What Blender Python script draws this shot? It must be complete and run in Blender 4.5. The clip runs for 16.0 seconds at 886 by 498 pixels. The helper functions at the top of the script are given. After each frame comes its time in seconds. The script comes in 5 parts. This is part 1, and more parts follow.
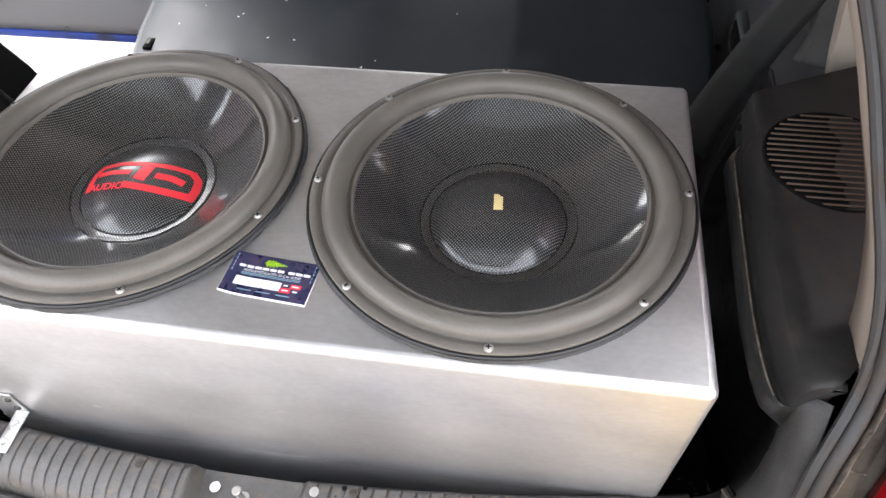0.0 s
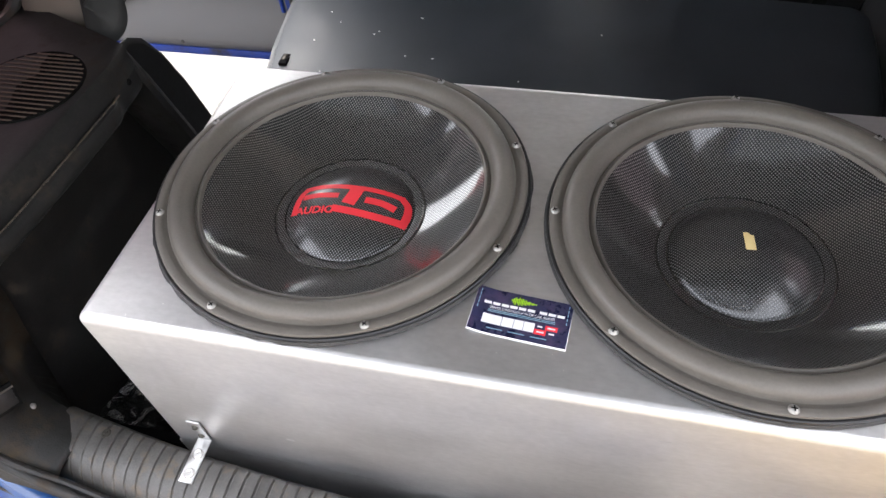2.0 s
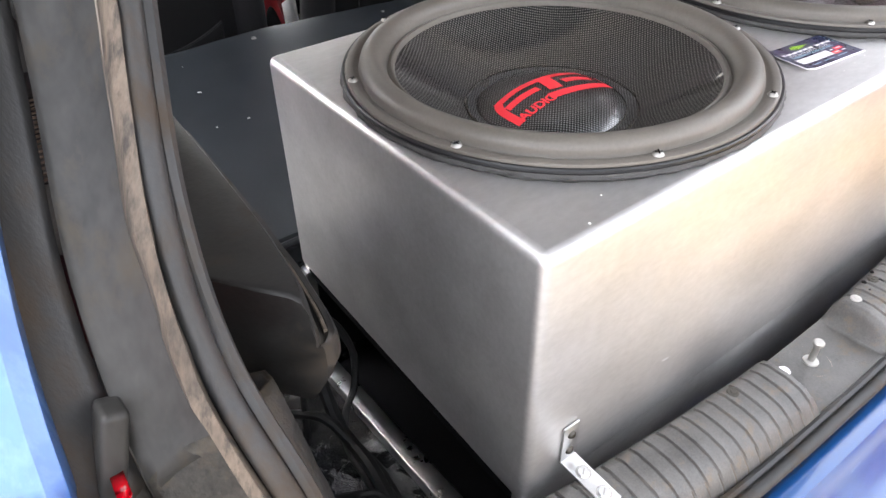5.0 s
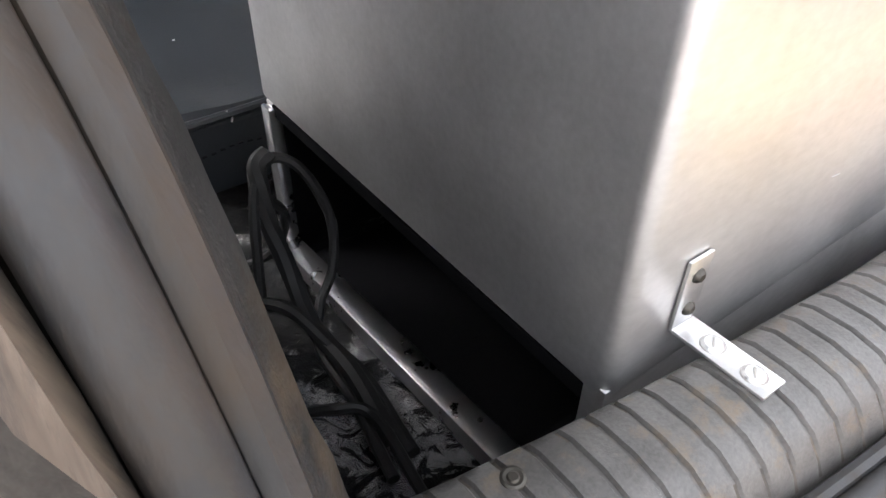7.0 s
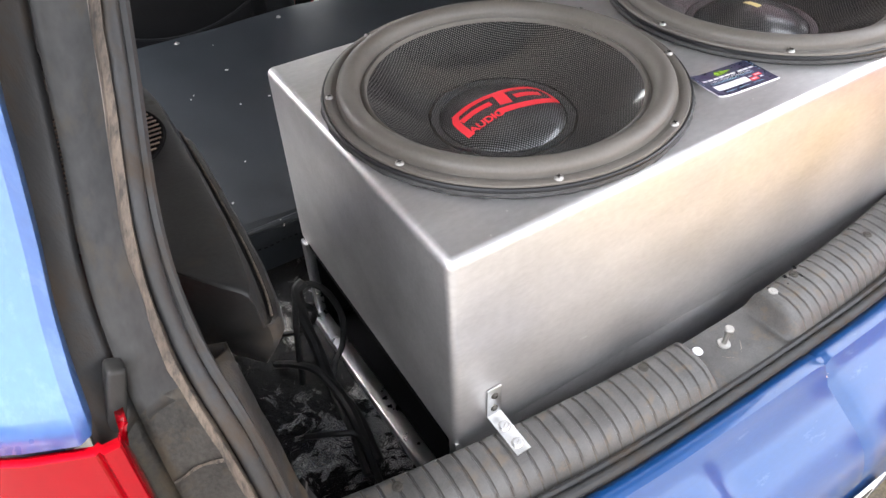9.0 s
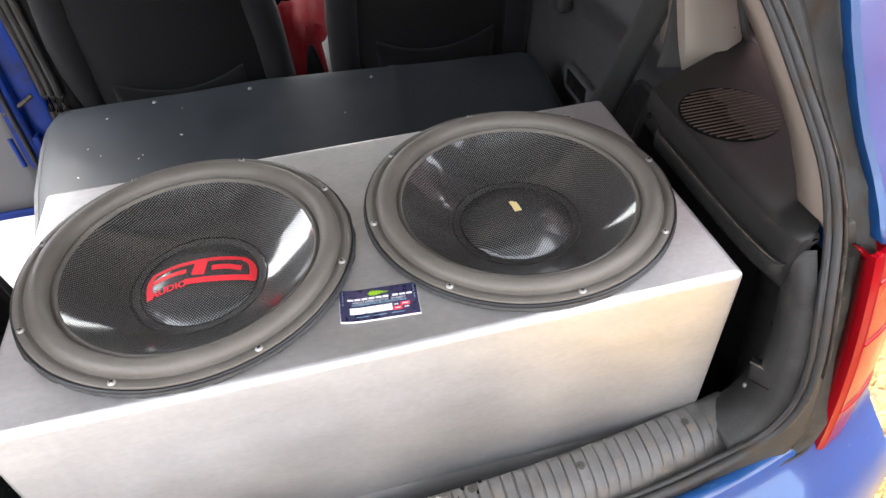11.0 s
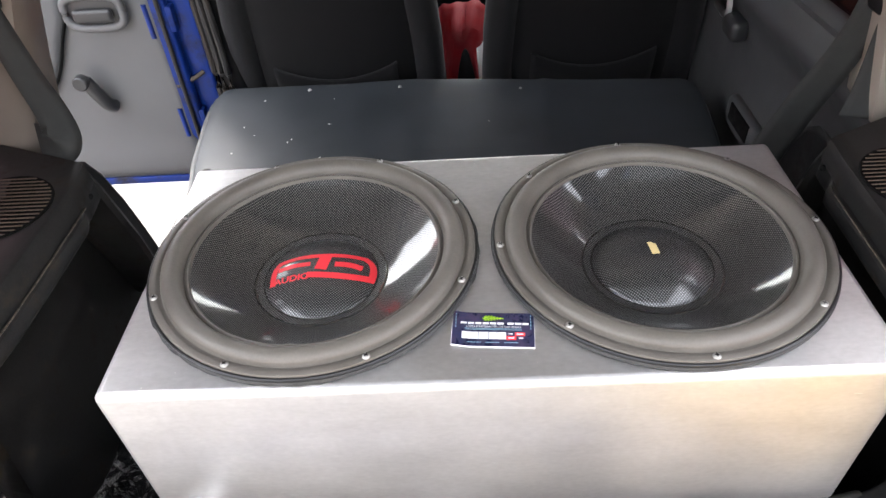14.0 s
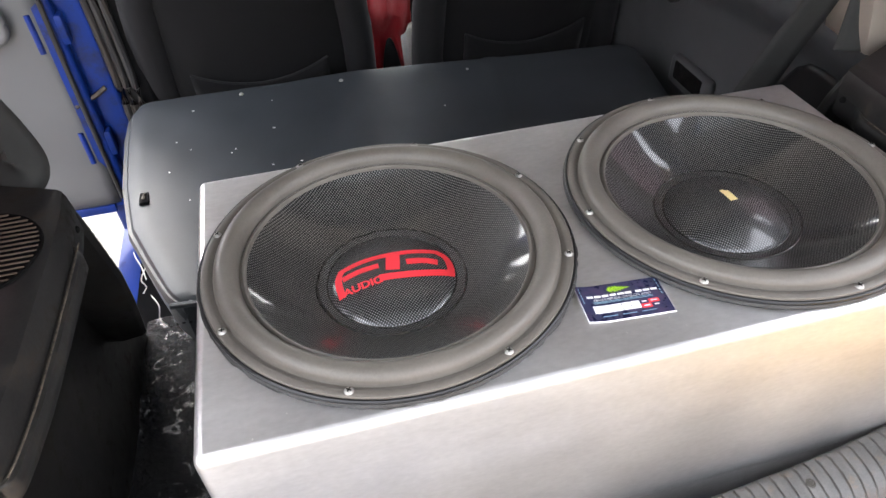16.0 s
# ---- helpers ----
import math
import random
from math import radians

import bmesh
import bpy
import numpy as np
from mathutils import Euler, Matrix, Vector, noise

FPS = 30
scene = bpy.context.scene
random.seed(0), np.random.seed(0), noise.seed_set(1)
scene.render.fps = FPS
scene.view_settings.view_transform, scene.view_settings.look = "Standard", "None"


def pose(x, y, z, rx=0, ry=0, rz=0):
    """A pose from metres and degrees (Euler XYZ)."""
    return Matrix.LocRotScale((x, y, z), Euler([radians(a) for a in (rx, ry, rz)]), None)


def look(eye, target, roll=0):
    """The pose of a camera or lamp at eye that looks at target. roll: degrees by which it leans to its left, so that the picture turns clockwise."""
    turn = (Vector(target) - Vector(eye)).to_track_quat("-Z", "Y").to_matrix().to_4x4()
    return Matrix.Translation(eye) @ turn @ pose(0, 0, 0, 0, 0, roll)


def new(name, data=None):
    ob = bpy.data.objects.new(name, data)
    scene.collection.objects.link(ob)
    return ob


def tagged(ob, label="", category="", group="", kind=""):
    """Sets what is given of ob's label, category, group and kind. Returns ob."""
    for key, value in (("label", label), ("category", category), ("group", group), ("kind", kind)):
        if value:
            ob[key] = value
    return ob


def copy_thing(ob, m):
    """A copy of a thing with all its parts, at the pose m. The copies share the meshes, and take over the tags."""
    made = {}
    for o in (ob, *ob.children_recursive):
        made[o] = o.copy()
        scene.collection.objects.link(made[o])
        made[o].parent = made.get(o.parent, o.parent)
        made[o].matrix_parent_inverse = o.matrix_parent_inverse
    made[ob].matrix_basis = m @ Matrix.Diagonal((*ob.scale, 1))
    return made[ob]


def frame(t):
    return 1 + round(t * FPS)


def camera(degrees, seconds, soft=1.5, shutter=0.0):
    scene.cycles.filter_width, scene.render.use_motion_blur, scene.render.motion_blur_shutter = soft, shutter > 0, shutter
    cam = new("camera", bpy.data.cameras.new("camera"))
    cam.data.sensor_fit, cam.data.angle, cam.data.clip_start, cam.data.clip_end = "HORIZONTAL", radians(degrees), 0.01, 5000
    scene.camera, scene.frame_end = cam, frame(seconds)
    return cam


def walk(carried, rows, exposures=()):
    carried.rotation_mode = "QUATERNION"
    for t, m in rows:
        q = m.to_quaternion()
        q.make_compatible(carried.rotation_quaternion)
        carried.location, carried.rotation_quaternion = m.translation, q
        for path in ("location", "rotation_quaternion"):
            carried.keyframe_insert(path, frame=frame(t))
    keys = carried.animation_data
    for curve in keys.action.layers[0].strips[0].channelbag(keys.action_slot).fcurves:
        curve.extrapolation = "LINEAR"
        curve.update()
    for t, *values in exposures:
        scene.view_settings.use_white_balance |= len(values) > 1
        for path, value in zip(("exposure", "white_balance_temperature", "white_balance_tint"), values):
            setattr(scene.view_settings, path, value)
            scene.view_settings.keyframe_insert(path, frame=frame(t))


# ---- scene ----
cam = camera(67.0, 16.0)
PATH = [
    (0, (0.671, -0.277, 1.506), (0.41, 0.935, -0.064), -4.2),
    (0.5, (0.679, -0.29, 1.5), (0.244, 0.875, -0.066), -5.0),
    (1, (0.634, -0.284, 1.503), (0.171, 0.862, -0.069), -5.3),
    (1.5, (0.542, -0.262, 1.485), (0.069, 0.884, -0.085), -6.0),
    (2, (0.457, -0.269, 1.49), (0.086, 0.962, -0.042), -5.8),
    (2.5, (0.364, -0.337, 1.485), (0.217, 0.95, -0.039), -5.4),
    (3, (0.241, -0.337, 1.477), (0.317, 1.046, 0.035), -4.0),
    (3.5, (0.055, -0.273, 1.448), (0.359, 1.216, 0.148), -3.6),
    (4, (-0.129, -0.265, 1.445), (0.392, 1.181, 0.166), -3.2),
    (4.2, (-0.174, -0.266, 1.416), (0.407, 1.149, 0.128), -3.2),
    (4.5, (-0.224, -0.256, 1.355), (0.52, 1.077, 0.063), -3.0),
    (4.7, (-0.238, -0.244, 1.312), (0.615, 1.043, 0.041), -2.4),
    (6.8, (-0.187, -0.126, 0.999), (0.779, 1.116, -0.236), -0.7),
    (7, (-0.196, -0.126, 0.988), (0.699, 1.109, -0.305), -0.1),
    (7.5, (-0.202, -0.14, 1.028), (0.587, 1.105, -0.324), -1.4),
    (8, (-0.205, -0.181, 1.102), (0.537, 1.07, -0.272), -2.7),
    (8.5, (-0.232, -0.26, 1.241), (0.503, 1.009, -0.118), -2.7),
    (9, (-0.196, -0.333, 1.363), (0.534, 0.93, -0.005), -2.9),
    (9.5, (-0.078, -0.354, 1.432), (0.653, 0.906, 0.062), -2.5),
    (10, (0.057, -0.442, 1.483), (0.776, 0.832, 0.119), -1.9),
    (10.2, (0.124, -0.491, 1.514), (0.778, 0.82, 0.152), -2.2),
    (12.3, (0.615, -0.375, 1.548), (0.424, 1.117, 0.23), -2.7),
    (12.5, (0.597, -0.394, 1.546), (0.353, 1.101, 0.241), -2.8),
    (13, (0.487, -0.402, 1.525), (0.189, 1.078, 0.213), -3.4),
    (13.3, (0.448, -0.413, 1.518), (0.127, 1.065, 0.209), -4.3),
    (13.5, (0.421, -0.415, 1.524), (0.14, 1.064, 0.207), -4.2),
    (14, (0.393, -0.414, 1.535), (0.33, 1.079, 0.206), -4.1),
    (14.5, (0.42, -0.478, 1.543), (0.49, 1.02, 0.218), -4.2),
    (15, (0.388, -0.494, 1.539), (0.516, 1.0, 0.215), -3.0),
    (15.5, (0.246, -0.4, 1.494), (0.518, 1.063, 0.158), -2.6),
    (16, (0.145, -0.336, 1.474), (0.473, 1.114, 0.136), -2.6),
]
walk(cam, [(t, look(eye, target, roll)) for t, eye, target, roll in PATH], exposures=[(t, e_, 6680, 10) for t, e_ in ((0, 3.80), (0.5, 3.53), (2, 3.43), (3, 3.55), (3.5, 3.98), (4, 4.10), (4.5, 3.87), (6.8, 3.85), (7, 3.88), (7.5, 4.22), (8, 4.20), (8.5, 4.05), (9, 3.77), (9.5, 3.75), (10, 3.63), (12.5, 4.04), (13.3, 3.78), (14, 3.80), (15, 3.92), (16, 3.82))])

# ---------------------------------------------------------------- world and light
SUN_AZ, SUN_EL = 356.0, 58.0      # compass degrees of the sun (from +y, clockwise) and its height
world = bpy.data.worlds.new("overcast_sky")
scene.world = world
world.use_nodes = True
wn = world.node_tree
wn.nodes.clear()
sky = wn.nodes.new("ShaderNodeTexSky")
sky.sky_type, sky.sun_disc = "NISHITA", False
sky.sun_elevation, sky.sun_rotation = radians(SUN_EL), radians(SUN_AZ)
sky.dust_density, sky.ozone_density = 4.0, 1.0
soft = wn.nodes.new("ShaderNodeHueSaturation")
soft.inputs["Saturation"].default_value = 0.30
bg = wn.nodes.new("ShaderNodeBackground")
bg.inputs["Strength"].default_value = 0.14
wo = wn.nodes.new("ShaderNodeOutputWorld")
wn.links.new(sky.outputs[0], soft.inputs["Color"])
wn.links.new(soft.outputs[0], bg.inputs["Color"])
wn.links.new(bg.outputs[0], wo.inputs["Surface"])

sun = new("sun", bpy.data.lights.new("sun", "SUN"))
sun.data.energy, sun.data.angle, sun.data.color = 1.5, radians(12), (1.0, 0.95, 0.89)
az, el = radians(SUN_AZ), radians(SUN_EL)
sun.matrix_world = look((0, 0, 0), (-math.sin(az) * math.cos(el), -math.cos(az) * math.cos(el), -math.sin(el)))

# ---------------------------------------------------------------- helpers
XC = 0.361                        # the car's middle line
TOP = 0.98                        # top of the speaker box


def bm_new():
    return bmesh.new()


def mesh_of(name, bm, material, smooth=True):
    me = bpy.data.meshes.new(name)
    bm.normal_update()
    bm.to_mesh(me)
    bm.free()
    if smooth:
        me.polygons.foreach_set("use_smooth", [True] * len(me.polygons))
        me.set_sharp_from_angle(angle=radians(38))
    if material:
        me.materials.append(material)
    return me


def part(name, bm, material, parent=None, label="", smooth=True):
    ob = new(name, mesh_of(name, bm, material, smooth))
    if parent is not None:
        ob.parent = parent
    if label:
        ob["label"] = label
    return ob


def thing(name, label, category, group="", kind="", at=(0, 0, 0)):
    ob = new(name)
    ob.empty_display_size = 0.05
    ob.location = at
    return tagged(ob, label, category, group, kind)


def solid(ob, t, offset=-1.0):
    m = ob.modifiers.new("thickness", "SOLIDIFY")
    m.thickness, m.offset = t, offset
    return ob


def bevel_all(bm, r, seg=2, angle=30):
    edges = [e for e in bm.edges if len(e.link_faces) == 2 and e.calc_face_angle(0) > radians(angle)]
    bmesh.ops.bevel(bm, geom=edges, offset=r, segments=seg, profile=0.5, affect="EDGES", clamp_overlap=True)
    return bm


def box(bm, lo, hi, r=0.0, seg=2):
    tmp = bmesh.new()
    bmesh.ops.create_cube(tmp, size=1.0)
    lo, hi = Vector(lo), Vector(hi)
    for v in tmp.verts:
        v.co = Vector([(lo[i] + hi[i]) / 2 + v.co[i] * (hi[i] - lo[i]) for i in range(3)])
    if r:
        bmesh.ops.bevel(tmp, geom=list(tmp.edges), offset=r, segments=seg, profile=0.5, affect="EDGES")
    me = bpy.data.meshes.new("tmp")
    tmp.to_mesh(me)
    tmp.free()
    bm.from_mesh(me)
    bpy.data.meshes.remove(me)
    return bm


def loft(rows, closed_u=False, closed_v=False, bm=None, flip=False):
    """A grid of faces through rows of points."""
    bm = bm or bmesh.new()
    grid = [[bm.verts.new(p) for p in row] for row in rows]
    nu, nv = len(grid), len(grid[0])
    for i in range(nu if closed_u else nu - 1):
        for j in range(nv if closed_v else nv - 1):
            a, b, c, d = grid[i][j], grid[(i + 1) % nu][j], grid[(i + 1) % nu][(j + 1) % nv], grid[i][(j + 1) % nv]
            try:
                bm.faces.new((d, c, b, a) if flip else (a, b, c, d))
            except ValueError:
                pass
    return bm


def lathe(profile, n=96, centre=(0, 0, 0), bm=None, wob=None):
    rows = []
    for k in range(n):
        a = 2 * math.pi * k / n
        rows.append([(centre[0] + (r + (wob(a, i) if wob else 0)) * math.cos(a), centre[1] + (r + (wob(a, i) if wob else 0)) * math.sin(a), centre[2] + z)
                     for i, (r, z) in enumerate(profile)])
    return loft(rows, closed_u=True, bm=bm)


def spline(points, n):
    """n + 1 points on a smooth curve through the given ones."""
    pts = [Vector(p) for p in points]
    pts = [2 * pts[0] - pts[1]] + pts + [2 * pts[-1] - pts[-2]]
    segs, out = len(pts) - 3, []
    for k in range(n + 1):
        u = min(k / n * segs, segs - 1e-6)
        i, t = int(u), u - int(u)
        a, b, c, d = pts[i:i + 4]
        out.append(0.5 * ((2 * b) + (c - a) * t + (2 * a - 5 * b + 4 * c - d) * t * t + (3 * b - a - 3 * c + d) * t ** 3))
    return out


def tube(points, r, n=40, sides=8, bm=None, flat=1.0):
    path = spline(points, n)
    rows, up = [], Vector((0, 0, 1))
    for i, p in enumerate(path):
        d = (path[min(i + 1, n)] - path[max(i - 1, 0)]).normalized()
        a = d.cross(up)
        a = a.normalized() if a.length > 1e-3 else Vector((1, 0, 0))
        b = a.cross(d).normalized()
        rows.append([p + r * (math.cos(2 * math.pi * k / sides) * a + flat * math.sin(2 * math.pi * k / sides) * b) for k in range(sides)])
    bm = loft(rows, closed_v=True, bm=bm)
    for ring in (rows[0], rows[-1]):
        try:
            bm.faces.new([bm.verts.new(p) for p in ring])
        except ValueError:
            pass
    return bm


def prism(outline, z0, z1, r=0.0, bm=None, seg=2):
    """An upright prism over a plan outline (x, y)."""
    tmp = bmesh.new()
    low = [tmp.verts.new((x, y, z0)) for x, y in outline]
    f = tmp.faces.new(low)
    if f.normal.z > 0:
        f.normal_flip()
    up = bmesh.ops.extrude_face_region(tmp, geom=[f])
    for v in up["geom"]:
        if isinstance(v, bmesh.types.BMVert):
            v.co.z = z1
    bmesh.ops.recalc_face_normals(tmp, faces=tmp.faces)
    if r:
        bevel_all(tmp, r, seg)
    if bm is None:
        return tmp
    me = bpy.data.meshes.new("tmp")
    tmp.to_mesh(me)
    tmp.free()
    bm.from_mesh(me)
    bpy.data.meshes.remove(me)
    return bm


def moved(bm, m):
    bmesh.ops.transform(bm, matrix=m, verts=bm.verts)
    return bm


def jitter(bm, amount, scale, seed=0.0):
    bm.normal_update()
    for v in bm.verts:
        v.co += v.normal * noise.noise(v.co * scale + Vector((seed, seed, seed))) * amount
    return bm


# ---------------------------------------------------------------- materials
def mat(name, rgb, rough=0.5, metal=0.0, vary=0.15, scale=30.0, fine=400.0, bump=0.1, dirt=None, dirt_at=0.6, dirt_scale=9.0, coat=0.0, stretch=None, spec=0.5, dist=0.002, sheen=0.0):
    """A painted, plastic, metal or cloth surface: colour varied at two scales, uneven gloss, fine relief, and dirt in patches."""
    m = bpy.data.materials.new(name)
    m.use_nodes = True
    nt = m.node_tree
    n, l = nt.nodes, nt.links
    b = n["Principled BSDF"]
    tc = n.new("ShaderNodeTexCoord")
    src = tc.outputs["Object"]
    if stretch:
        mp = n.new("ShaderNodeMapping")
        mp.inputs["Scale"].default_value = stretch
        l.new(src, mp.inputs["Vector"])
        src = mp.outputs[0]

    def tex(sc, detail=4.0, rough_=0.6):
        t = n.new("ShaderNodeTexNoise")
        t.inputs["Scale"].default_value, t.inputs["Detail"].default_value, t.inputs["Roughness"].default_value = sc, detail, rough_
        l.new(src, t.inputs["Vector"])
        return t

    big, small = tex(scale), tex(fine, 2.0)
    mixn = n.new("ShaderNodeMath")
    mixn.operation = "MULTIPLY_ADD"
    l.new(small.outputs["Fac"], mixn.inputs[0])
    mixn.inputs[1].default_value = 0.5
    l.new(big.outputs["Fac"], mixn.inputs[2])
    ramp = n.new("ShaderNodeMapRange")
    ramp.inputs["From Min"].default_value, ramp.inputs["From Max"].default_value = 0.4, 1.1
    ramp.inputs["To Min"].default_value, ramp.inputs["To Max"].default_value = 1 - vary, 1 + vary
    l.new(mixn.outputs[0], ramp.inputs["Value"])
    col = n.new("ShaderNodeVectorMath")
    col.operation = "SCALE"
    col.inputs[0].default_value = rgb
    l.new(ramp.outputs[0], col.inputs["Scale"])
    out = col.outputs[0]
    rr = n.new("ShaderNodeMapRange")
    rr.inputs["From Min"].default_value, rr.inputs["From Max"].default_value = 0.3, 0.7
    rr.inputs["To Min"].default_value, rr.inputs["To Max"].default_value = max(0.02, rough * 0.85), min(1, rough * 1.15)
    l.new(big.outputs["Fac"], rr.inputs["Value"])
    rough_out = rr.outputs[0]
    if dirt:
        dn = tex(dirt_scale, 6.0, 0.7)
        dr = n.new("ShaderNodeMapRange")
        dr.inputs["From Min"].default_value, dr.inputs["From Max"].default_value = dirt_at - 0.08, dirt_at + 0.12
        l.new(dn.outputs["Fac"], dr.inputs["Value"])
        mx = n.new("ShaderNodeMix")
        mx.data_type = "RGBA"
        l.new(dr.outputs[0], mx.inputs["Factor"])
        l.new(out, mx.inputs["A"])
        mx.inputs["B"].default_value = (*dirt, 1)
        out = mx.outputs["Result"]
        mr = n.new("ShaderNodeMix")
        l.new(dr.outputs[0], mr.inputs["Factor"])
        l.new(rough_out, mr.inputs["A"])
        mr.inputs["B"].default_value = 0.85
        rough_out = mr.outputs["Result"]
    l.new(out, b.inputs["Base Color"])
    l.new(rough_out, b.inputs["Roughness"])
    b.inputs["Metallic"].default_value = metal
    b.inputs["Specular IOR Level"].default_value = spec
    b.inputs["Coat Weight"].default_value, b.inputs["Coat Roughness"].default_value = coat, 0.06
    b.inputs["Sheen Weight"].default_value = sheen
    if bump:
        bp = n.new("ShaderNodeBump")
        bp.inputs["Strength"].default_value, bp.inputs["Distance"].default_value = bump, dist
        l.new(mixn.outputs[0], bp.inputs["Height"])
        l.new(bp.outputs[0], b.inputs["Normal"])
    return m


def brushed_metal(name, rgb, rough):
    """Sheet metal: long fine brushing, cloudy smears, small scratches."""
    m = mat(name, rgb, rough, 0.88, 0.17, 9.0, 120.0, 0.03, stretch=(0.8, 1.6, 1.6))
    nt = m.node_tree
    n, l = nt.nodes, nt.links
    b = n["Principled BSDF"]
    tc = n.new("ShaderNodeTexCoord")
    mp = n.new("ShaderNodeMapping")
    mp.inputs["Scale"].default_value = (6.0, 500.0, 500.0)
    l.new(tc.outputs["Object"], mp.inputs["Vector"])
    streak = n.new("ShaderNodeTexNoise")
    streak.inputs["Scale"].default_value, streak.inputs["Detail"].default_value = 1.0, 3.0
    l.new(mp.outputs[0], streak.inputs["Vector"])
    cloud = n.new("ShaderNodeTexNoise")
    cloud.inputs["Scale"].default_value, cloud.inputs["Detail"].default_value = 7.0, 5.0
    l.new(tc.outputs["Object"], cloud.inputs["Vector"])
    add = n.new("ShaderNodeMath")
    add.operation = "MULTIPLY_ADD"
    l.new(streak.outputs["Fac"], add.inputs[0])
    add.inputs[1].default_value = 0.35
    l.new(cloud.outputs["Fac"], add.inputs[2])
    rr = n.new("ShaderNodeMapRange")
    rr.inputs["From Min"].default_value, rr.inputs["From Max"].default_value = 0.4, 1.0
    rr.inputs["To Min"].default_value, rr.inputs["To Max"].default_value = rough * 0.80, rough * 1.22
    l.new(add.outputs[0], rr.inputs["Value"])
    l.new(rr.outputs[0], b.inputs["Roughness"])
    bp = n.new("ShaderNodeBump")
    bp.inputs["Strength"].default_value, bp.inputs["Distance"].default_value = 0.06, 0.0005
    l.new(streak.outputs["Fac"], bp.inputs["Height"])
    l.new(bp.outputs[0], b.inputs["Normal"])
    return m


def woven(name, dark, light, rough, cell=0.0018, coat=1.0, coat_rough=0.09):
    """Black woven fibre under clear resin, threads crossing at right angles."""
    m = bpy.data.materials.new(name)
    m.use_nodes = True
    nt = m.node_tree
    n, l = nt.nodes, nt.links
    b = n["Principled BSDF"]
    tc = n.new("ShaderNodeTexCoord")
    sep = n.new("ShaderNodeSeparateXYZ")
    warp = n.new("ShaderNodeTexNoise")
    warp.inputs["Scale"].default_value = 14.0
    l.new(tc.outputs["Object"], warp.inputs["Vector"])
    va = n.new("ShaderNodeVectorMath")
    va.operation = "MULTIPLY_ADD"
    l.new(warp.outputs["Color"], va.inputs[0])
    va.inputs[1].default_value = (0.004, 0.004, 0.0)
    l.new(tc.outputs["Object"], va.inputs[2])
    l.new(va.outputs[0], sep.inputs[0])
    waves = []
    for axis in ("X", "Y"):
        mul = n.new("ShaderNodeMath")
        mul.operation = "MULTIPLY"
        mul.inputs[1].default_value = math.pi / cell
        l.new(sep.outputs[axis], mul.inputs[0])
        s = n.new("ShaderNodeMath")
        s.operation = "SINE"
        l.new(mul.outputs[0], s.inputs[0])
        waves.append(s)
    prod = n.new("ShaderNodeMath")
    prod.operation = "MULTIPLY"
    l.new(waves[0].outputs[0], prod.inputs[0])
    l.new(waves[1].outputs[0], prod.inputs[1])
    rng = n.new("ShaderNodeMapRange")
    rng.inputs["From Min"].default_value, rng.inputs["From Max"].default_value = 0.10, 0.95
    l.new(prod.outputs[0], rng.inputs["Value"])
    mx = n.new("ShaderNodeMix")
    mx.data_type = "RGBA"
    l.new(rng.outputs[0], mx.inputs["Factor"])
    mx.inputs["A"].default_value, mx.inputs["B"].default_value = (*dark, 1), (*light, 1)
    l.new(mx.outputs["Result"], b.inputs["Base Color"])
    b.inputs["Roughness"].default_value = rough
    b.inputs["Coat Weight"].default_value, b.inputs["Coat Roughness"].default_value = coat, coat_rough
    b.inputs["Coat IOR"].default_value = 1.68
    b.inputs["Specular IOR Level"].default_value = 0.25
    bp = n.new("ShaderNodeBump")
    bp.inputs["Strength"].default_value, bp.inputs["Distance"].default_value = 0.45, 0.0004
    l.new(prod.outputs[0], bp.inputs["Height"])
    l.new(bp.outputs[0], b.inputs["Normal"])
    return m


def glass(name, tint, alpha):
    m = bpy.data.materials.new(name)
    m.use_nodes = True
    nt = m.node_tree
    n, l = nt.nodes, nt.links
    n.clear()
    o = n.new("ShaderNodeOutputMaterial")
    t = n.new("ShaderNodeBsdfTransparent")
    t.inputs["Color"].default_value = (*tint, 1)
    g = n.new("ShaderNodeBsdfGlossy")
    g.inputs["Roughness"].default_value = 0.02
    mix = n.new("ShaderNodeMixShader")
    mix.inputs["Fac"].default_value = alpha
    l.new(t.outputs[0], mix.inputs[1])
    l.new(g.outputs[0], mix.inputs[2])
    l.new(mix.outputs[0], o.inputs["Surface"])
    return m


STEEL = brushed_metal("brushed_sheet_metal", (0.585, 0.575, 0.570), 0.44)
RAIL = mat("bare_steel_tube", (0.62, 0.62, 0.63), 0.30, 1.0, 0.12, 30, 300, 0.05)
ZINC = mat("zinc_plate", (0.60, 0.60, 0.60), 0.40, 1.0, 0.12, 60, 500, 0.1)
SCREW = mat("plated_screw", (0.40, 0.39, 0.37), 0.55, 1.0, 0.15, 200, 900, 0.1)
DARKSCREW = mat("dull_screw", (0.075, 0.070, 0.062), 0.55, 1.0, 0.2, 200, 900, 0.1)
SURROUND = mat("rubber_surround", (0.112, 0.100, 0.086), 0.46, 0, 0.22, 18, 350, 0.3, dist=0.001)
GASKET = mat("foam_gasket", (0.040, 0.039, 0.038), 0.60, 0, 0.5, 120, 600, 0.6, spec=0.4)
CONE = woven("woven_cone", (0.003, 0.003, 0.003), (0.175, 0.168, 0.160), 0.36)
CONE2 = woven("woven_cone_plain", (0.003, 0.003, 0.003), (0.155, 0.150, 0.146), 0.36)
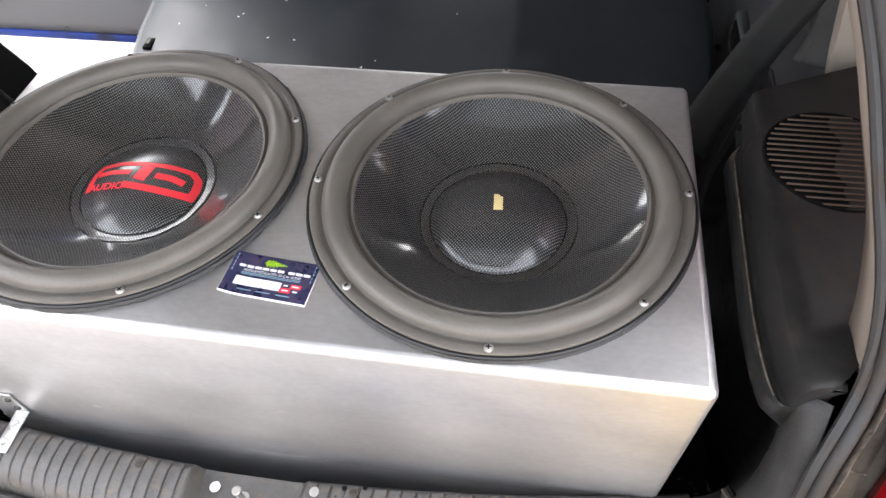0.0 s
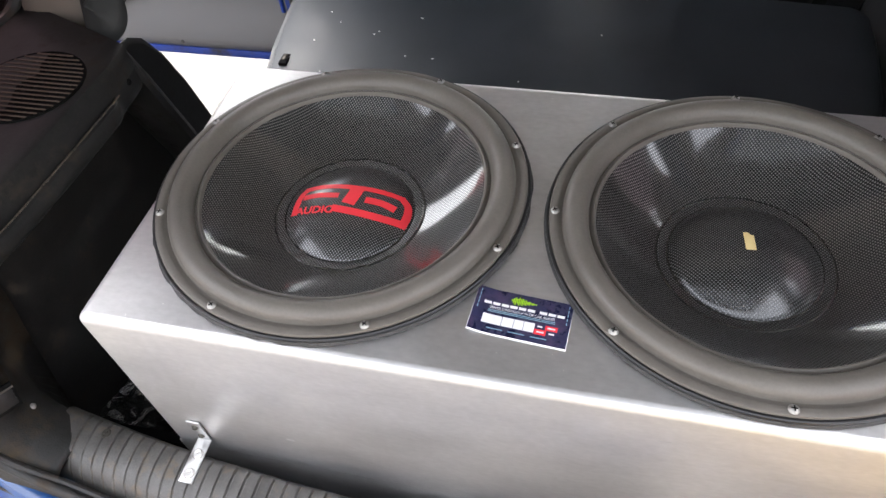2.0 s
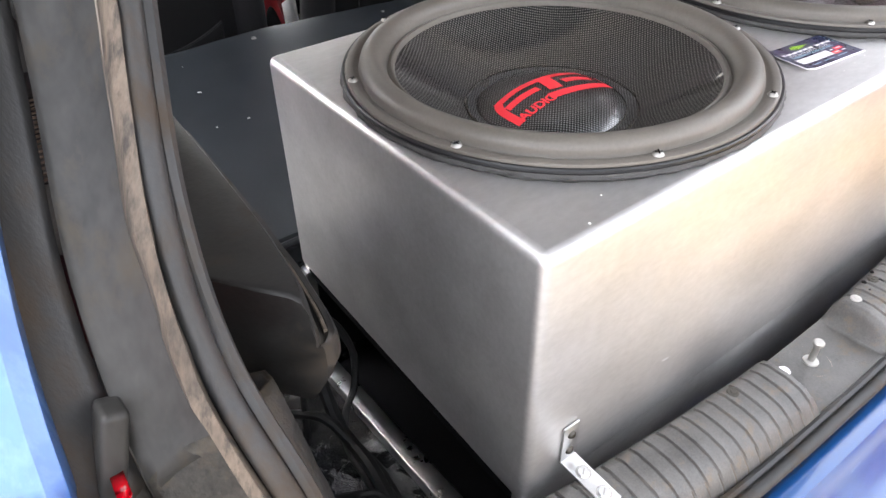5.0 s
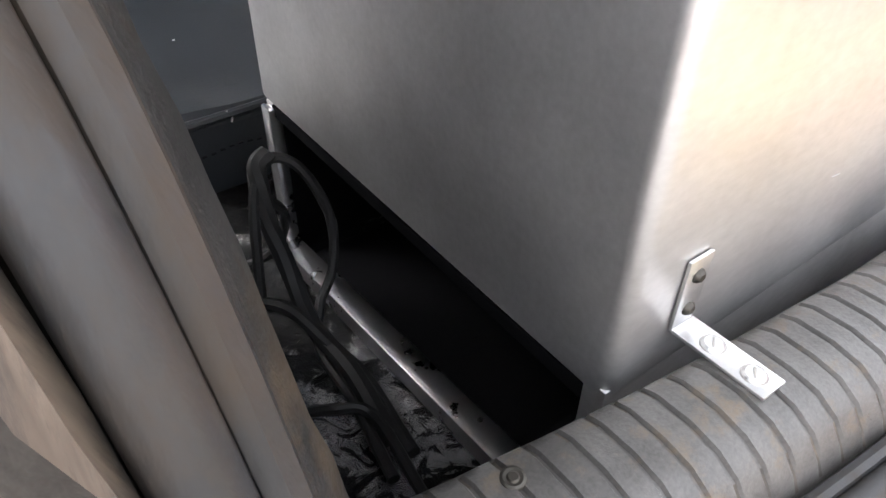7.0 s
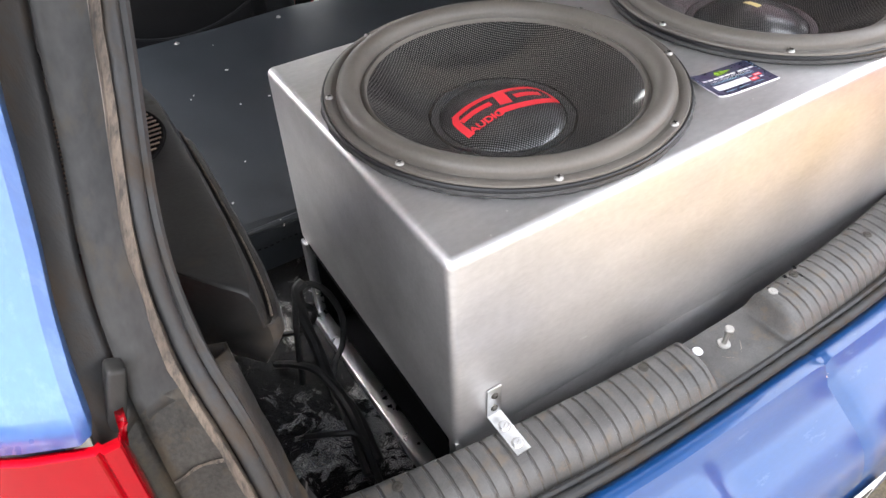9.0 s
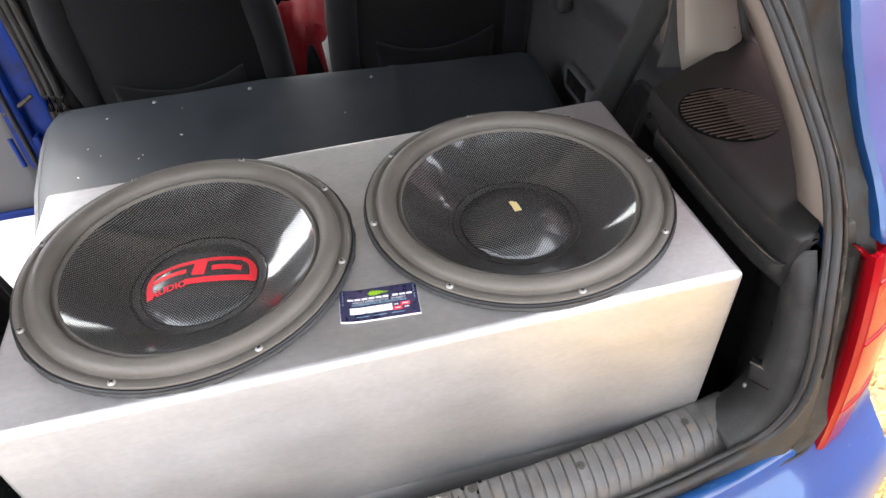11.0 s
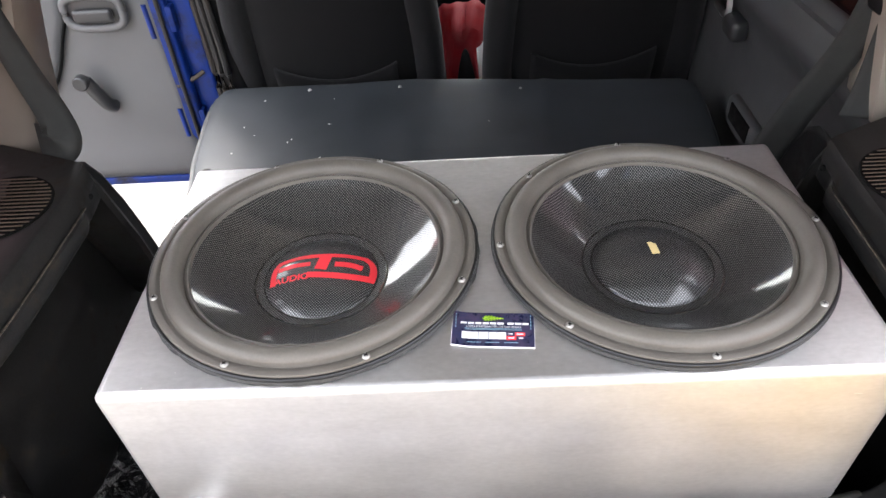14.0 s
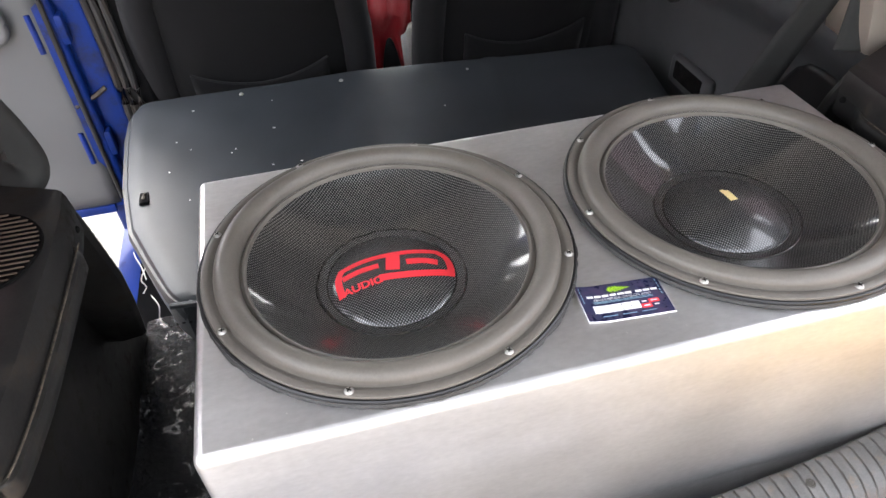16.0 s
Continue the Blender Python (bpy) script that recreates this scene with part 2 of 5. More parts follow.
CAP = woven("woven_dust_cap", (0.003, 0.003, 0.003), (0.22, 0.22, 0.22), 0.34, coat_rough=0.20)
CAP2 = woven("woven_dust_cap_plain", (0.003, 0.003, 0.003), (0.17, 0.17, 0.17), 0.36, coat_rough=0.20)
GLUE = mat("cured_glue", (0.020, 0.019, 0.016), 0.22, 0, 0.5, 70, 300, 0.6, coat=0.6)
RED = mat("red_print", (0.86, 0.040, 0.055), 0.42, 0, 0.06, 40, 400, 0.03)
TAPE = mat("cream_tape", (0.72, 0.56, 0.26), 0.6, 0, 0.08, 200, 700, 0.1)
INSIDE = mat("black_lining", (0.004, 0.004, 0.0045), 0.95, 0, 0.3, 30, 500, 0.3, spec=0.05)
TRIM = mat("black_plastic", (0.0045, 0.0045, 0.005), 0.45, 0, 0.35, 25, 500, 0.3, dirt=(0.018, 0.014, 0.011), dirt_at=0.64, dirt_scale=14.0, spec=0.2)
TRIMW = mat("worn_black_plastic", (0.0135, 0.0132, 0.0130), 0.42, 0, 0.5, 30, 250, 0.12, dirt=(0.042, 0.034, 0.026), dirt_at=0.63, dirt_scale=26.0, spec=0.24)
SILL = mat("dusty_sill_plastic", (0.0700, 0.0663, 0.0625), 0.40, 0, 0.55, 28, 500, 0.3, dirt=(0.13, 0.100, 0.070), dirt_at=0.62, dirt_scale=50.0)
DUST = mat("groove_dust", (0.105, 0.088, 0.070), 0.9, 0, 0.5, 60, 500, 0.3, dirt=(0.045, 0.040, 0.036), dirt_at=0.50, dirt_scale=35.0)
CORNER = mat("muddy_corner_plastic", (0.0165, 0.0162, 0.0155), 0.46, 0, 0.5, 30, 500, 0.4, dirt=(0.050, 0.036, 0.021), dirt_at=0.57, dirt_scale=17.0, spec=0.22)
DARKSILL = mat("dark_corner_plastic", (0.026, 0.0255, 0.025), 0.45, 0, 0.5, 30, 500, 0.4, dirt=(0.070, 0.062, 0.052), dirt_at=0.66, dirt_scale=40.0, spec=0.22)
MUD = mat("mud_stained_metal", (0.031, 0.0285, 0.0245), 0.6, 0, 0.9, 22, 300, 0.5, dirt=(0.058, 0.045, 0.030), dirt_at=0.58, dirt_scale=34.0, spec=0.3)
RUBBER = mat("door_seal_rubber", (0.025, 0.025, 0.0255), 0.42, 0, 0.3, 40, 500, 0.2, dirt=(0.040, 0.029, 0.020), dirt_at=0.57, dirt_scale=26.0, spec=0.3, stretch=(1, 1, .3))
GUTTER = mat("dirty_painted_gutter", (0.028, 0.0272, 0.026), 0.5, 0, 0.8, 16, 120, 0.2, dirt=(0.052, 0.043, 0.032), dirt_at=0.59, dirt_scale=34.0, stretch=(1, 1, .3), spec=0.3)
RUST = mat("rusty_flange", (0.085, 0.066, 0.049), 0.7, 0, 0.8, 60, 300, 0.5, dirt=(0.024, 0.020, 0.017), dirt_at=0.54, dirt_scale=130.0, stretch=(1, 1, .12))
BLUE = mat("blue_car_paint", (0.005, 0.052, 0.180), 0.32, 0.0, 0.15, 9, 300, 0.03, coat=0.55, dirt=(0.13, 0.20, 0.31), dirt_at=0.70, dirt_scale=55.0, stretch=(.35, 1, 1))
# pale tone and streaks paint in the sky's sheen on the left pillar
SHEENBLUE = mat("sky_sheen_blue_paint", (0.036, 0.110, 0.31), 0.30, 0, 0.2, 14, 200, 0.05, coat=0.6, dirt=(0.085, 0.17, 0.37), dirt_at=0.60, dirt_scale=45.0, stretch=(1, 1, .05))
BLUEIN = mat("blue_jamb_paint", (0.003, 0.026, 0.19), 0.45, 0.0, 0.2, 10, 200, 0.05, coat=0.15, spec=0.3, dirt=(0.02, 0.02, 0.025), dirt_at=0.60, dirt_scale=12.0)
CHIP = mat("bare_filler", (0.58, 0.47, 0.36), 0.85, 0, 0.25, 40, 300, 0.3)
LAMP = mat("red_lamp_plastic", (0.24, 0.001, 0.005), 0.18, 0, 0.08, 8, 60, 0.03, coat=0.1, spec=0.22)
VINYL = mat("black_vinyl", (0.0267, 0.0310, 0.0353), 0.44, 0, 0.3, 9, 500, 0.25, dirt=(0.055, 0.058, 0.062), dirt_at=0.70, dirt_scale=40.0)
SEAT = mat("black_seat_cloth", (0.007, 0.007, 0.0075), 0.9, 0, 0.3, 25, 600, 0.4, sheen=0.1, spec=0.1)
SEATSIDE = mat("charcoal_seat_cloth", (0.012, 0.012, 0.013), 0.85, 0, 0.3, 25, 600, 0.4, sheen=0.1, spec=0.1)
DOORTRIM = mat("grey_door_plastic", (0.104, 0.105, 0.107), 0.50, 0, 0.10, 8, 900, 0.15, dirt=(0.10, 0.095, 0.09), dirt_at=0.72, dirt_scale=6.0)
# the same grey door plastic, darkened: cabin shade is put into the colour
DOORSHADED = mat("shaded_door_plastic", (0.042, 0.044, 0.046), 0.62, 0, 0.15, 8, 900, 0.15)
HANDLE = mat("dark_grey_plastic", (0.030, 0.030, 0.031), 0.4, 0, 0.15, 40, 600, 0.08)
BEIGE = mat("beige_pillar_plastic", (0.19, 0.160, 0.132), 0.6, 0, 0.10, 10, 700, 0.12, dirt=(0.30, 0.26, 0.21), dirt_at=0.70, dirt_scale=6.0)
# same pillar plastic for the right side, its brighter light put into the colour
BEIGELIT = mat("lit_beige_plastic", (0.30, 0.265, 0.225), 0.6, 0, 0.10, 10, 700, 0.12, dirt=(0.26, 0.22, 0.18), dirt_at=0.70, dirt_scale=6.0)
BELT = mat("black_webbing", (0.022, 0.023, 0.022), 0.75, 0, 0.2, 40, 900, 0.3)
CABLE = mat("black_cable", (0.009, 0.009, 0.009), 0.6, 0, 0.4, 60, 500, 0.3, dirt=(0.09, 0.08, 0.07), dirt_at=0.68, dirt_scale=40.0)
SHIRT = mat("red_cloth", (0.20, 0.002, 0.006), 0.85, 0, 0.15, 25, 700, 0.3, sheen=0.05)
WHITE = mat("white_cloth", (0.78, 0.77, 0.75), 0.9, 0, 0.08, 25, 700, 0.2)
THREAD = mat("white_thread", (0.72, 0.71, 0.68), 0.8, 0, 0.1, 200, 900, 0.1)
HEADLINER = mat("beige_headliner", (0.70, 0.68, 0.64), 0.95, 0, 0.08, 12, 800, 0.3)
GATELINER = mat("grey_tailgate_liner", (0.05, 0.05, 0.05), 0.7, 0, 0.1, 12, 700, 0.2)
LENSGLASS = glass("tinted_glass", (0.075, 0.052, 0.056), 0.05)
REARGLASS = glass("tinted_rear_glass", (0.15, 0.155, 0.155), 0.04)
CLEARSCREEN = glass("windscreen_glass", (0.75, 0.78, 0.77), 0.06)
CARDWHITE = mat("white_card", (0.82, 0.80, 0.82), 0.3, 0, 0.03, 60, 300, 0.02)
NAVY = mat("navy_card_print", (0.018, 0.020, 0.055), 0.28, 0, 0.5, 60, 500, 0.02, dirt=(0.075, 0.045, 0.10), dirt_at=0.58, dirt_scale=45.0)
LIME = mat("lime_print", (0.33, 0.60, 0.02), 0.3, 0, 0.05, 60, 300, 0.0)
CYAN = mat("pale_cyan_print", (0.25, 0.42, 0.52), 0.3, 0, 0.05, 60, 300, 0.0)
PLATE = mat("number_plate_white", (0.75, 0.75, 0.74), 0.4, 0, 0.05, 30, 300, 0.03)
PLATEINK = mat("number_plate_black", (0.02, 0.02, 0.02), 0.4, 0, 0.05, 30, 300, 0.03)
WALLRED = mat("faded_red_wall", (0.26, 0.055, 0.06), 0.9, 0, 0.25, 1.5, 40, 0.3, dirt=(0.22, 0.15, 0.13), dirt_at=0.62, dirt_scale=1.2)
WALLBEIGE = mat("beige_reflection_wall", (0.228, 0.214, 0.205), 0.9, 0, 0.15, 1.5, 40, 0.3, dirt=(0.21, 0.17, 0.14), dirt_at=0.66, dirt_scale=1.2)
STRAW = mat("dry_grass_blade", (0.25, 0.165, 0.055), 0.8, 0, 0.35, 9, 120, 0.0)
SLAT = mat("brown_slat_plastic", (0.075, 0.050, 0.033), 0.5, 0, 0.25, 60, 500, 0.1)
RINGBLK = mat("black_enamel", (0.007, 0.007, 0.008), 0.4, 0, 0.2, 60, 400, 0.05)
# near-black that puts the shade inside holes, slots and grille gaps into colour
HOLESHADE = mat("hole_shade", (0.004, 0.004, 0.004), 0.9, 0, 0.1, 50, 300, 0.0, spec=0.1)


def foil_floor(name):
    """Bitumen sheet under torn, crumpled bright foil."""
    m = bpy.data.materials.new(name)
    m.use_nodes = True
    nt = m.node_tree
    n, l = nt.nodes, nt.links
    b = n["Principled BSDF"]
    tc = n.new("ShaderNodeTexCoord")
    a = n.new("ShaderNodeTexNoise")
    a.inputs["Scale"].default_value, a.inputs["Detail"].default_value, a.inputs["Roughness"].default_value = 32.0, 9.0, 0.68
    a.inputs["Distortion"].default_value = 1.2
    l.new(tc.outputs["Object"], a.inputs["Vector"])
    cr = n.new("ShaderNodeMapRange")
    cr.inputs["From Min"].default_value, cr.inputs["From Max"].default_value = 0.845, 0.865
    low = n.new("ShaderNodeTexNoise")
    low.inputs["Scale"].default_value, low.inputs["Detail"].default_value = 6.5, 2.0
    l.new(tc.outputs["Object"], low.inputs["Vector"])
    worn = n.new("ShaderNodeMath")
    worn.operation = "MULTIPLY_ADD"
    l.new(low.outputs["Fac"], worn.inputs[0])
    worn.inputs[1].default_value = 0.60
    l.new(a.outputs["Fac"], worn.inputs[2])
    l.new(worn.outputs[0], cr.inputs["Value"])
    v = n.new("ShaderNodeTexNoise")
    v.inputs["Scale"].default_value, v.inputs["Detail"].default_value, v.inputs["Roughness"].default_value = 85.0, 7.0, 0.62
    v.inputs["Distortion"].default_value = 0.8
    l.new(tc.outputs["Object"], v.inputs["Vector"])
    mx = n.new("ShaderNodeMix")
    mx.data_type = "RGBA"
    l.new(cr.outputs[0], mx.inputs["Factor"])
    mx.inputs["A"].default_value, mx.inputs["B"].default_value = (0.006, 0.006, 0.0065, 1), (0.55, 0.545, 0.54, 1)
    l.new(mx.outputs["Result"], b.inputs["Base Color"])
    l.new(cr.outputs[0], b.inputs["Metallic"])
    b.inputs["Roughness"].default_value = 0.17
    bp = n.new("ShaderNodeBump")
    bp.inputs["Strength"].default_value, bp.inputs["Distance"].default_value = 1.0, 0.012
    l.new(v.outputs["Fac"], bp.inputs["Height"])
    l.new(bp.outputs[0], b.inputs["Normal"])
    return m


def ground_mat(name):
    """Pale gravelly concrete on one side, straw-coloured soil under dry grass on the other."""
    m = bpy.data.materials.new(name)
    m.use_nodes = True
    nt = m.node_tree
    n, l = nt.nodes, nt.links
    b = n["Principled BSDF"]
    tc = n.new("ShaderNodeTexCoord")
    sep = n.new("ShaderNodeSeparateXYZ")
    l.new(tc.outputs["Object"], sep.inputs[0])
    wob = n.new("ShaderNodeTexNoise")
    wob.inputs["Scale"].default_value = 1.3
    l.new(tc.outputs["Object"], wob.inputs["Vector"])
    ad = n.new("ShaderNodeMath")
    ad.operation = "MULTIPLY_ADD"
    l.new(wob.outputs["Fac"], ad.inputs[0])
    ad.inputs[1].default_value = 0.8
    l.new(sep.outputs["X"], ad.inputs[2])
    side = n.new("ShaderNodeMapRange")
    side.inputs["From Min"].default_value, side.inputs["From Max"].default_value = 1.1, 1.5
    l.new(ad.outputs[0], side.inputs["Value"])
    grit = n.new("ShaderNodeTexNoise")
    grit.inputs["Scale"].default_value, grit.inputs["Detail"].default_value, grit.inputs["Roughness"].default_value = 110.0, 6.0, 0.8
    l.new(tc.outputs["Object"], grit.inputs["Vector"])
    pale, straw = n.new("ShaderNodeValToRGB"), n.new("ShaderNodeValToRGB")
    for ramp, cols in ((pale, ((0.30, (0.052, 0.051, 0.050, 1)), (0.62, (0.135, 0.132, 0.128, 1)))), (straw, ((0.30, (0.09, 0.075, 0.045, 1)), (0.66, (0.24, 0.20, 0.125, 1))))):
        for el_, (pos, c) in zip(ramp.color_ramp.elements, cols):
            el_.position, el_.color = pos, c
        l.new(grit.outputs["Fac"], ramp.inputs[0])
    mx = n.new("ShaderNodeMix")
    mx.data_type = "RGBA"
    l.new(side.outputs[0], mx.inputs["Factor"])
    l.new(pale.outputs[0], mx.inputs["A"])
    l.new(straw.outputs[0], mx.inputs["B"])
    l.new(mx.outputs["Result"], b.inputs["Base Color"])
    b.inputs["Roughness"].default_value = 0.95
    bp = n.new("ShaderNodeBump")
    bp.inputs["Strength"].default_value, bp.inputs["Distance"].default_value = 0.6, 0.01
    l.new(grit.outputs["Fac"], bp.inputs["Height"])
    l.new(bp.outputs[0], b.inputs["Normal"])
    return m


FOIL = foil_floor("torn_foil_on_bitumen")
GROUND = ground_mat("gravel_and_dry_soil")

# ---------------------------------------------------------------- ground and surroundings
bm = bm_new()
bmesh.ops.create_grid(bm, x_segments=40, y_segments=40, size=60.0)
tagged(part("ground", bm, GROUND), "pale gravel and dry straw-coloured soil under the car", "ground", kind="structure")

for nm, x0, lab in (("wall_west", -4.6, "faded red boundary wall beyond the open car door"), ("wall_east", 2.9, "faded red boundary wall beyond the grass")):
    bm = box(bm_new(), (x0 - 0.1, -3.0, 0.0), (x0 + 0.1, 12.0, 1.9 if x0 < 0 else 1.3), 0.01)
    tagged(part(nm, bm, WALLRED), lab, "wall", kind="structure")


# unseen wall, added to dim and warm what the box front reflects
bm = box(bm_new(), (-12.0, -6.2, 0.0), (12.0, -6.0, 3.0), 0.01)
tagged(part("added_wall_south", bm, WALLBEIGE), "unseen plain beige wall added to tone the car's reflections", "wall", kind="structure")


def grass_blades(count, lo, hi, rng):
    verts, faces = [], []
    for _ in range(count):
        x, y = rng.uniform(lo[0], hi[0]), rng.uniform(lo[1], hi[1])
        a, h, lean, w = rng.uniform(0, 6.283), rng.uniform(0.05, 0.20), rng.uniform(0.03, 0.22), rng.uniform(0.0012, 0.0030)
        dx, dy = math.cos(a), math.sin(a)
        k = len(verts)
        for i, u in enumerate((0.0, 0.4, 0.75, 1.0)):
            px, py, pz = x + dx * lean * u * u, y + dy * lean * u * u, h * (u - 0.45 * u * u)
            ww = w * (1 - 0.8 * u)
            verts += [(px - dy * ww, py + dx * ww, pz), (px + dy * ww, py - dx * ww, pz)]
            if i:
                j = k + 2 * i
                faces.append((j - 2, j - 1, j + 1, j))
    me = bpy.data.meshes.new("dry_grass")
    me.from_pydata(verts, [], faces)
    me.materials.append(STRAW)
    return me


grass = new("dry_grass", grass_blades(26000, (1.02, -1.2), (3.4, 1.4), random.Random(4)))
tagged(grass, "dry straw-yellow grass beside the rear bumper", "grass", kind="stuff")

# ---------------------------------------------------------------- the car
car = thing("hatchback_car", "blue hatchback car with open tailgate and dusty black trim", "car")
SIDES = ((-1, "left"), (1, "right"))
SEAL = [(0, -.119, .700), (.2, -.116, .700), (.36, -.104, .702), (.46, -.092, .712), (.525, -.085, .742), (.552, -.084, .80), (.554, -.078, .875), (.558, -.050, .957),
        (.566, .000, 1.020), (.560, .036, 1.085), (.537, .085, 1.16), (.511, .140, 1.235), (.475, .20, 1.305), (.42, .26, 1.37), (.25, .31, 1.425), (0, .33, 1.44)]
OUT = [(0, -.134, .690), (.2, -.131, .690), (.37, -.119, .690), (.50, -.105, .693), (.60, -.090, .700), (.637, -.070, .760), (.645, -.060, .84), (.644, -.042, .92),
       (.638, -.012, .985), (.629, .030, 1.045), (.613, .070, 1.11), (.596, .105, 1.19), (.578, .140, 1.27), (.52, .20, 1.36), (.36, .28, 1.44), (0, .31, 1.465)]


def at(s, p):
    return Vector((XC + s * p[0], p[1], p[2]))


def fine(path, n=90):
    return spline(path, n)


def opening(line, s):
    """The opening's outline on one side; the right one stands a little wider above the shelf."""
    return [(x + (.014 * min(1.0, max(0.0, (z - .957) / .06)) if s > 0 and x > 0.1 else 0.0), y, z) for x, y, z in line]


for s, side in SIDES:
    seal_line, out_line = opening(SEAL, s), opening(OUT, s)
    seal, out = fine(seal_line), fine(out_line)
    # gutter between the seal and the outer skin: a lower mud-stained sheet, an upper one, and the black gap beside the skin
    def gutter_rows(us, z0, z1, lift=0.0):
        rows = []
        for a, b in zip(fine(seal_line, 140), fine(out_line, 140)):
            if not z0 <= a.z <= z1:
                continue
            row = []
            for u in us:
                deep = 0.030 * math.sin(math.pi * min(1.0, max(0.0, u))) ** 0.8 + 0.004 * (1 - u) - lift
                p = a.lerp(b, u)
                k = min(1.0, max(0.0, (p.z - 0.74) / 0.1))
                row.append(at(s, (p.x, p.y + deep * k * 0.8, p.z - deep * (1 - k) * 0.7)))
            rows.append(row)
        return rows

    INNER, GAP = (0, .08, .18, .3, .42, .52, .60), (.61, .68, .78, .88, .95, 1.0)
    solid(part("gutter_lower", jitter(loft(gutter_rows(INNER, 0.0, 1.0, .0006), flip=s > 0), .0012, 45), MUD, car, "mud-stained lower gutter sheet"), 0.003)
    solid(part("gutter", jitter(loft(gutter_rows(INNER, .985, 2.0), flip=s > 0), .0008, 40), GUTTER, car, "dirty black painted tailgate gutter"), 0.003)
    solid(part("gutter_gap", jitter(loft(gutter_rows(GAP, .985, 2.0, -.012), flip=s > 0), .0012, 40), RUBBER, car, "black sealed gap beside the outer skin"), 0.003)
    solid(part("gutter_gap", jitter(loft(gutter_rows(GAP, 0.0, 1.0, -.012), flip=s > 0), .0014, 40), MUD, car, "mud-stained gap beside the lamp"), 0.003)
    seam = gutter_rows((.02, .12, .25, .38, .50, .59), .940, .960, .0022)[0]
    part("sheet_seam", jitter(tube([p_ + Vector((0, -.0006, .0015 * math.sin(3 * i))) for i, p_ in enumerate(seam)], .0011, 40, 6), .0008, 120), RUST, car, "cracked tan seam in the gutter")
    # rusty pinch-weld flange next to the seal
    rows = []
    for i, (a, b) in enumerate(zip(seal, out)):
        d = (b - a).normalized()
        if a.z < 0.86:
            continue
        w = (0.0038 if a.z > .93 else 0.0022) + 0.0018 * noise.noise(Vector((i * 0.3, 0, s)))
        rows.append([at(s, a + d * 0.007 + Vector((0, -0.004, 0))), at(s, a + d * (0.007 + w * 0.5) + Vector((0, -0.010, 0))), at(s, a + d * (0.007 + w * 2) + Vector((0, -0.004, 0))),
                     at(s, a + d * (0.007 + w * 2) + Vector((0, 0.012, 0)))])
    solid(part("flange", jitter(loft(rows, flip=s > 0), .0011, 70), RUST, car, "rusty worn flange beside the seal"), 0.002)
    # hollow rubber seal with a lip
    part("tailgate_seal", tube([at(s, p) for p in seal_line], 0.0062, 110, 10), RUBBER, car, "dusty black rubber tailgate seal")
    part("seal_lip", tube([at(s, (p[0] - 0.009 if p[2] > .73 else p[0], p[1] + (0.004 if p[2] > .73 else 0.010), p[2] + 0.001)) for p in seal_line], 0.0045, 110, 8), RUBBER, car)
    # inner corner trim round the light pocket
    inner = [(.472, -.010, .714), (.520, -.004, .734), (.558, .006, .770), (.582, .020, .825), (.590, .034, .89), (.586, .052, .965)]
    outer = [(.485, -.084, .706), (.518, -.077, .744), (.542, -.076, .80), (.546, -.070, .875), (.551, -.043, .95), (.558, -.006, 1.000)]
    rows = []
    for a, b in zip(spline(inner, 30), spline(outer, 30)):
        k = min(1.0, max(0.0, (a.z - 0.74) / 0.1))
        crown = Vector((-.030 * min(1.0, max(0.0, (a.z - 0.73) / 0.07)), 0, 0.010 * (1 - k)))
        ext = a + Vector((.004, .012 + .05 * k, -.13 * (1 - k) - .01))
        rows.append([at(s, ext), at(s, a + Vector((.002, .008, -.008))), at(s, a), at(s, a.lerp(b, .25) + crown * .75), at(s, a.lerp(b, .5) + crown), at(s, a.lerp(b, .75) + crown * .75), at(s, b)])
    trim = part("corner_trim", jitter(loft(rows, flip=s < 0), 0.0012, 60), CORNER if s < 0 else DARKSILL, car, "muddy black plastic corner trim" if s < 0 else "dusty black plastic corner trim")
    solid(trim, 0.003)
    # hook slot, screw and hole on its face
    def on_trim(z, v):
        i = min(range(31), key=lambda q: abs(rows[q][2].z - z))
        return rows[i][2].lerp(rows[i][6], v) + (rows[i][4] - rows[i][2].lerp(rows[i][6], .5)) * (4 * v * (1 - v)) + Vector((-.0015 * s, 0, .0005))

    hk = on_trim(.784, .52)
    lean_ = Euler((radians(-14), radians(16 * s), radians(18 * s))).to_matrix().to_4x4()
    part("hook_pocket", moved(box(bm_new(), (-.0015, -.019, -.017), (.0022, .019, .017), .001), Matrix.Translation(hk) @ lean_), HOLESHADE, trim)
    part("hook_tongue", moved(box(bm_new(), (-.005, -.016, -.013), (.003, .016, .009), .0015), Matrix.Translation(hk) @ lean_), TRIMW, trim)
    part("hook_rim", moved(box(bm_new(), (-.0056, -.019, .009), (.003, .019, .0118), .0008), Matrix.Translation(hk) @ lean_), DUST, trim)
    bm = bm_new()
    bmesh.ops.create_uvsphere(bm, u_segments=16, v_segments=8, radius=0.0055)
    part("screw", moved(bm, Matrix.Translation(on_trim(.748, .20)) @ Matrix.Diagonal((.7, 1, .9, 1))), SCREW, trim)
    bm = bm_new()
    bmesh.ops.create_uvsphere(bm, u_segments=14, v_segments=8, radius=0.0050)
    part("screw_hole", moved(bm, Matrix.Translation(on_trim(.848, .24)) @ Matrix.Diagonal((.5, 1, 1, 1))), HOLESHADE, trim)

    bm = jitter(box(bm_new(), (-.0062, -.007, -.029), (.0062, .012, .029), .003, 3), .0006, 60)
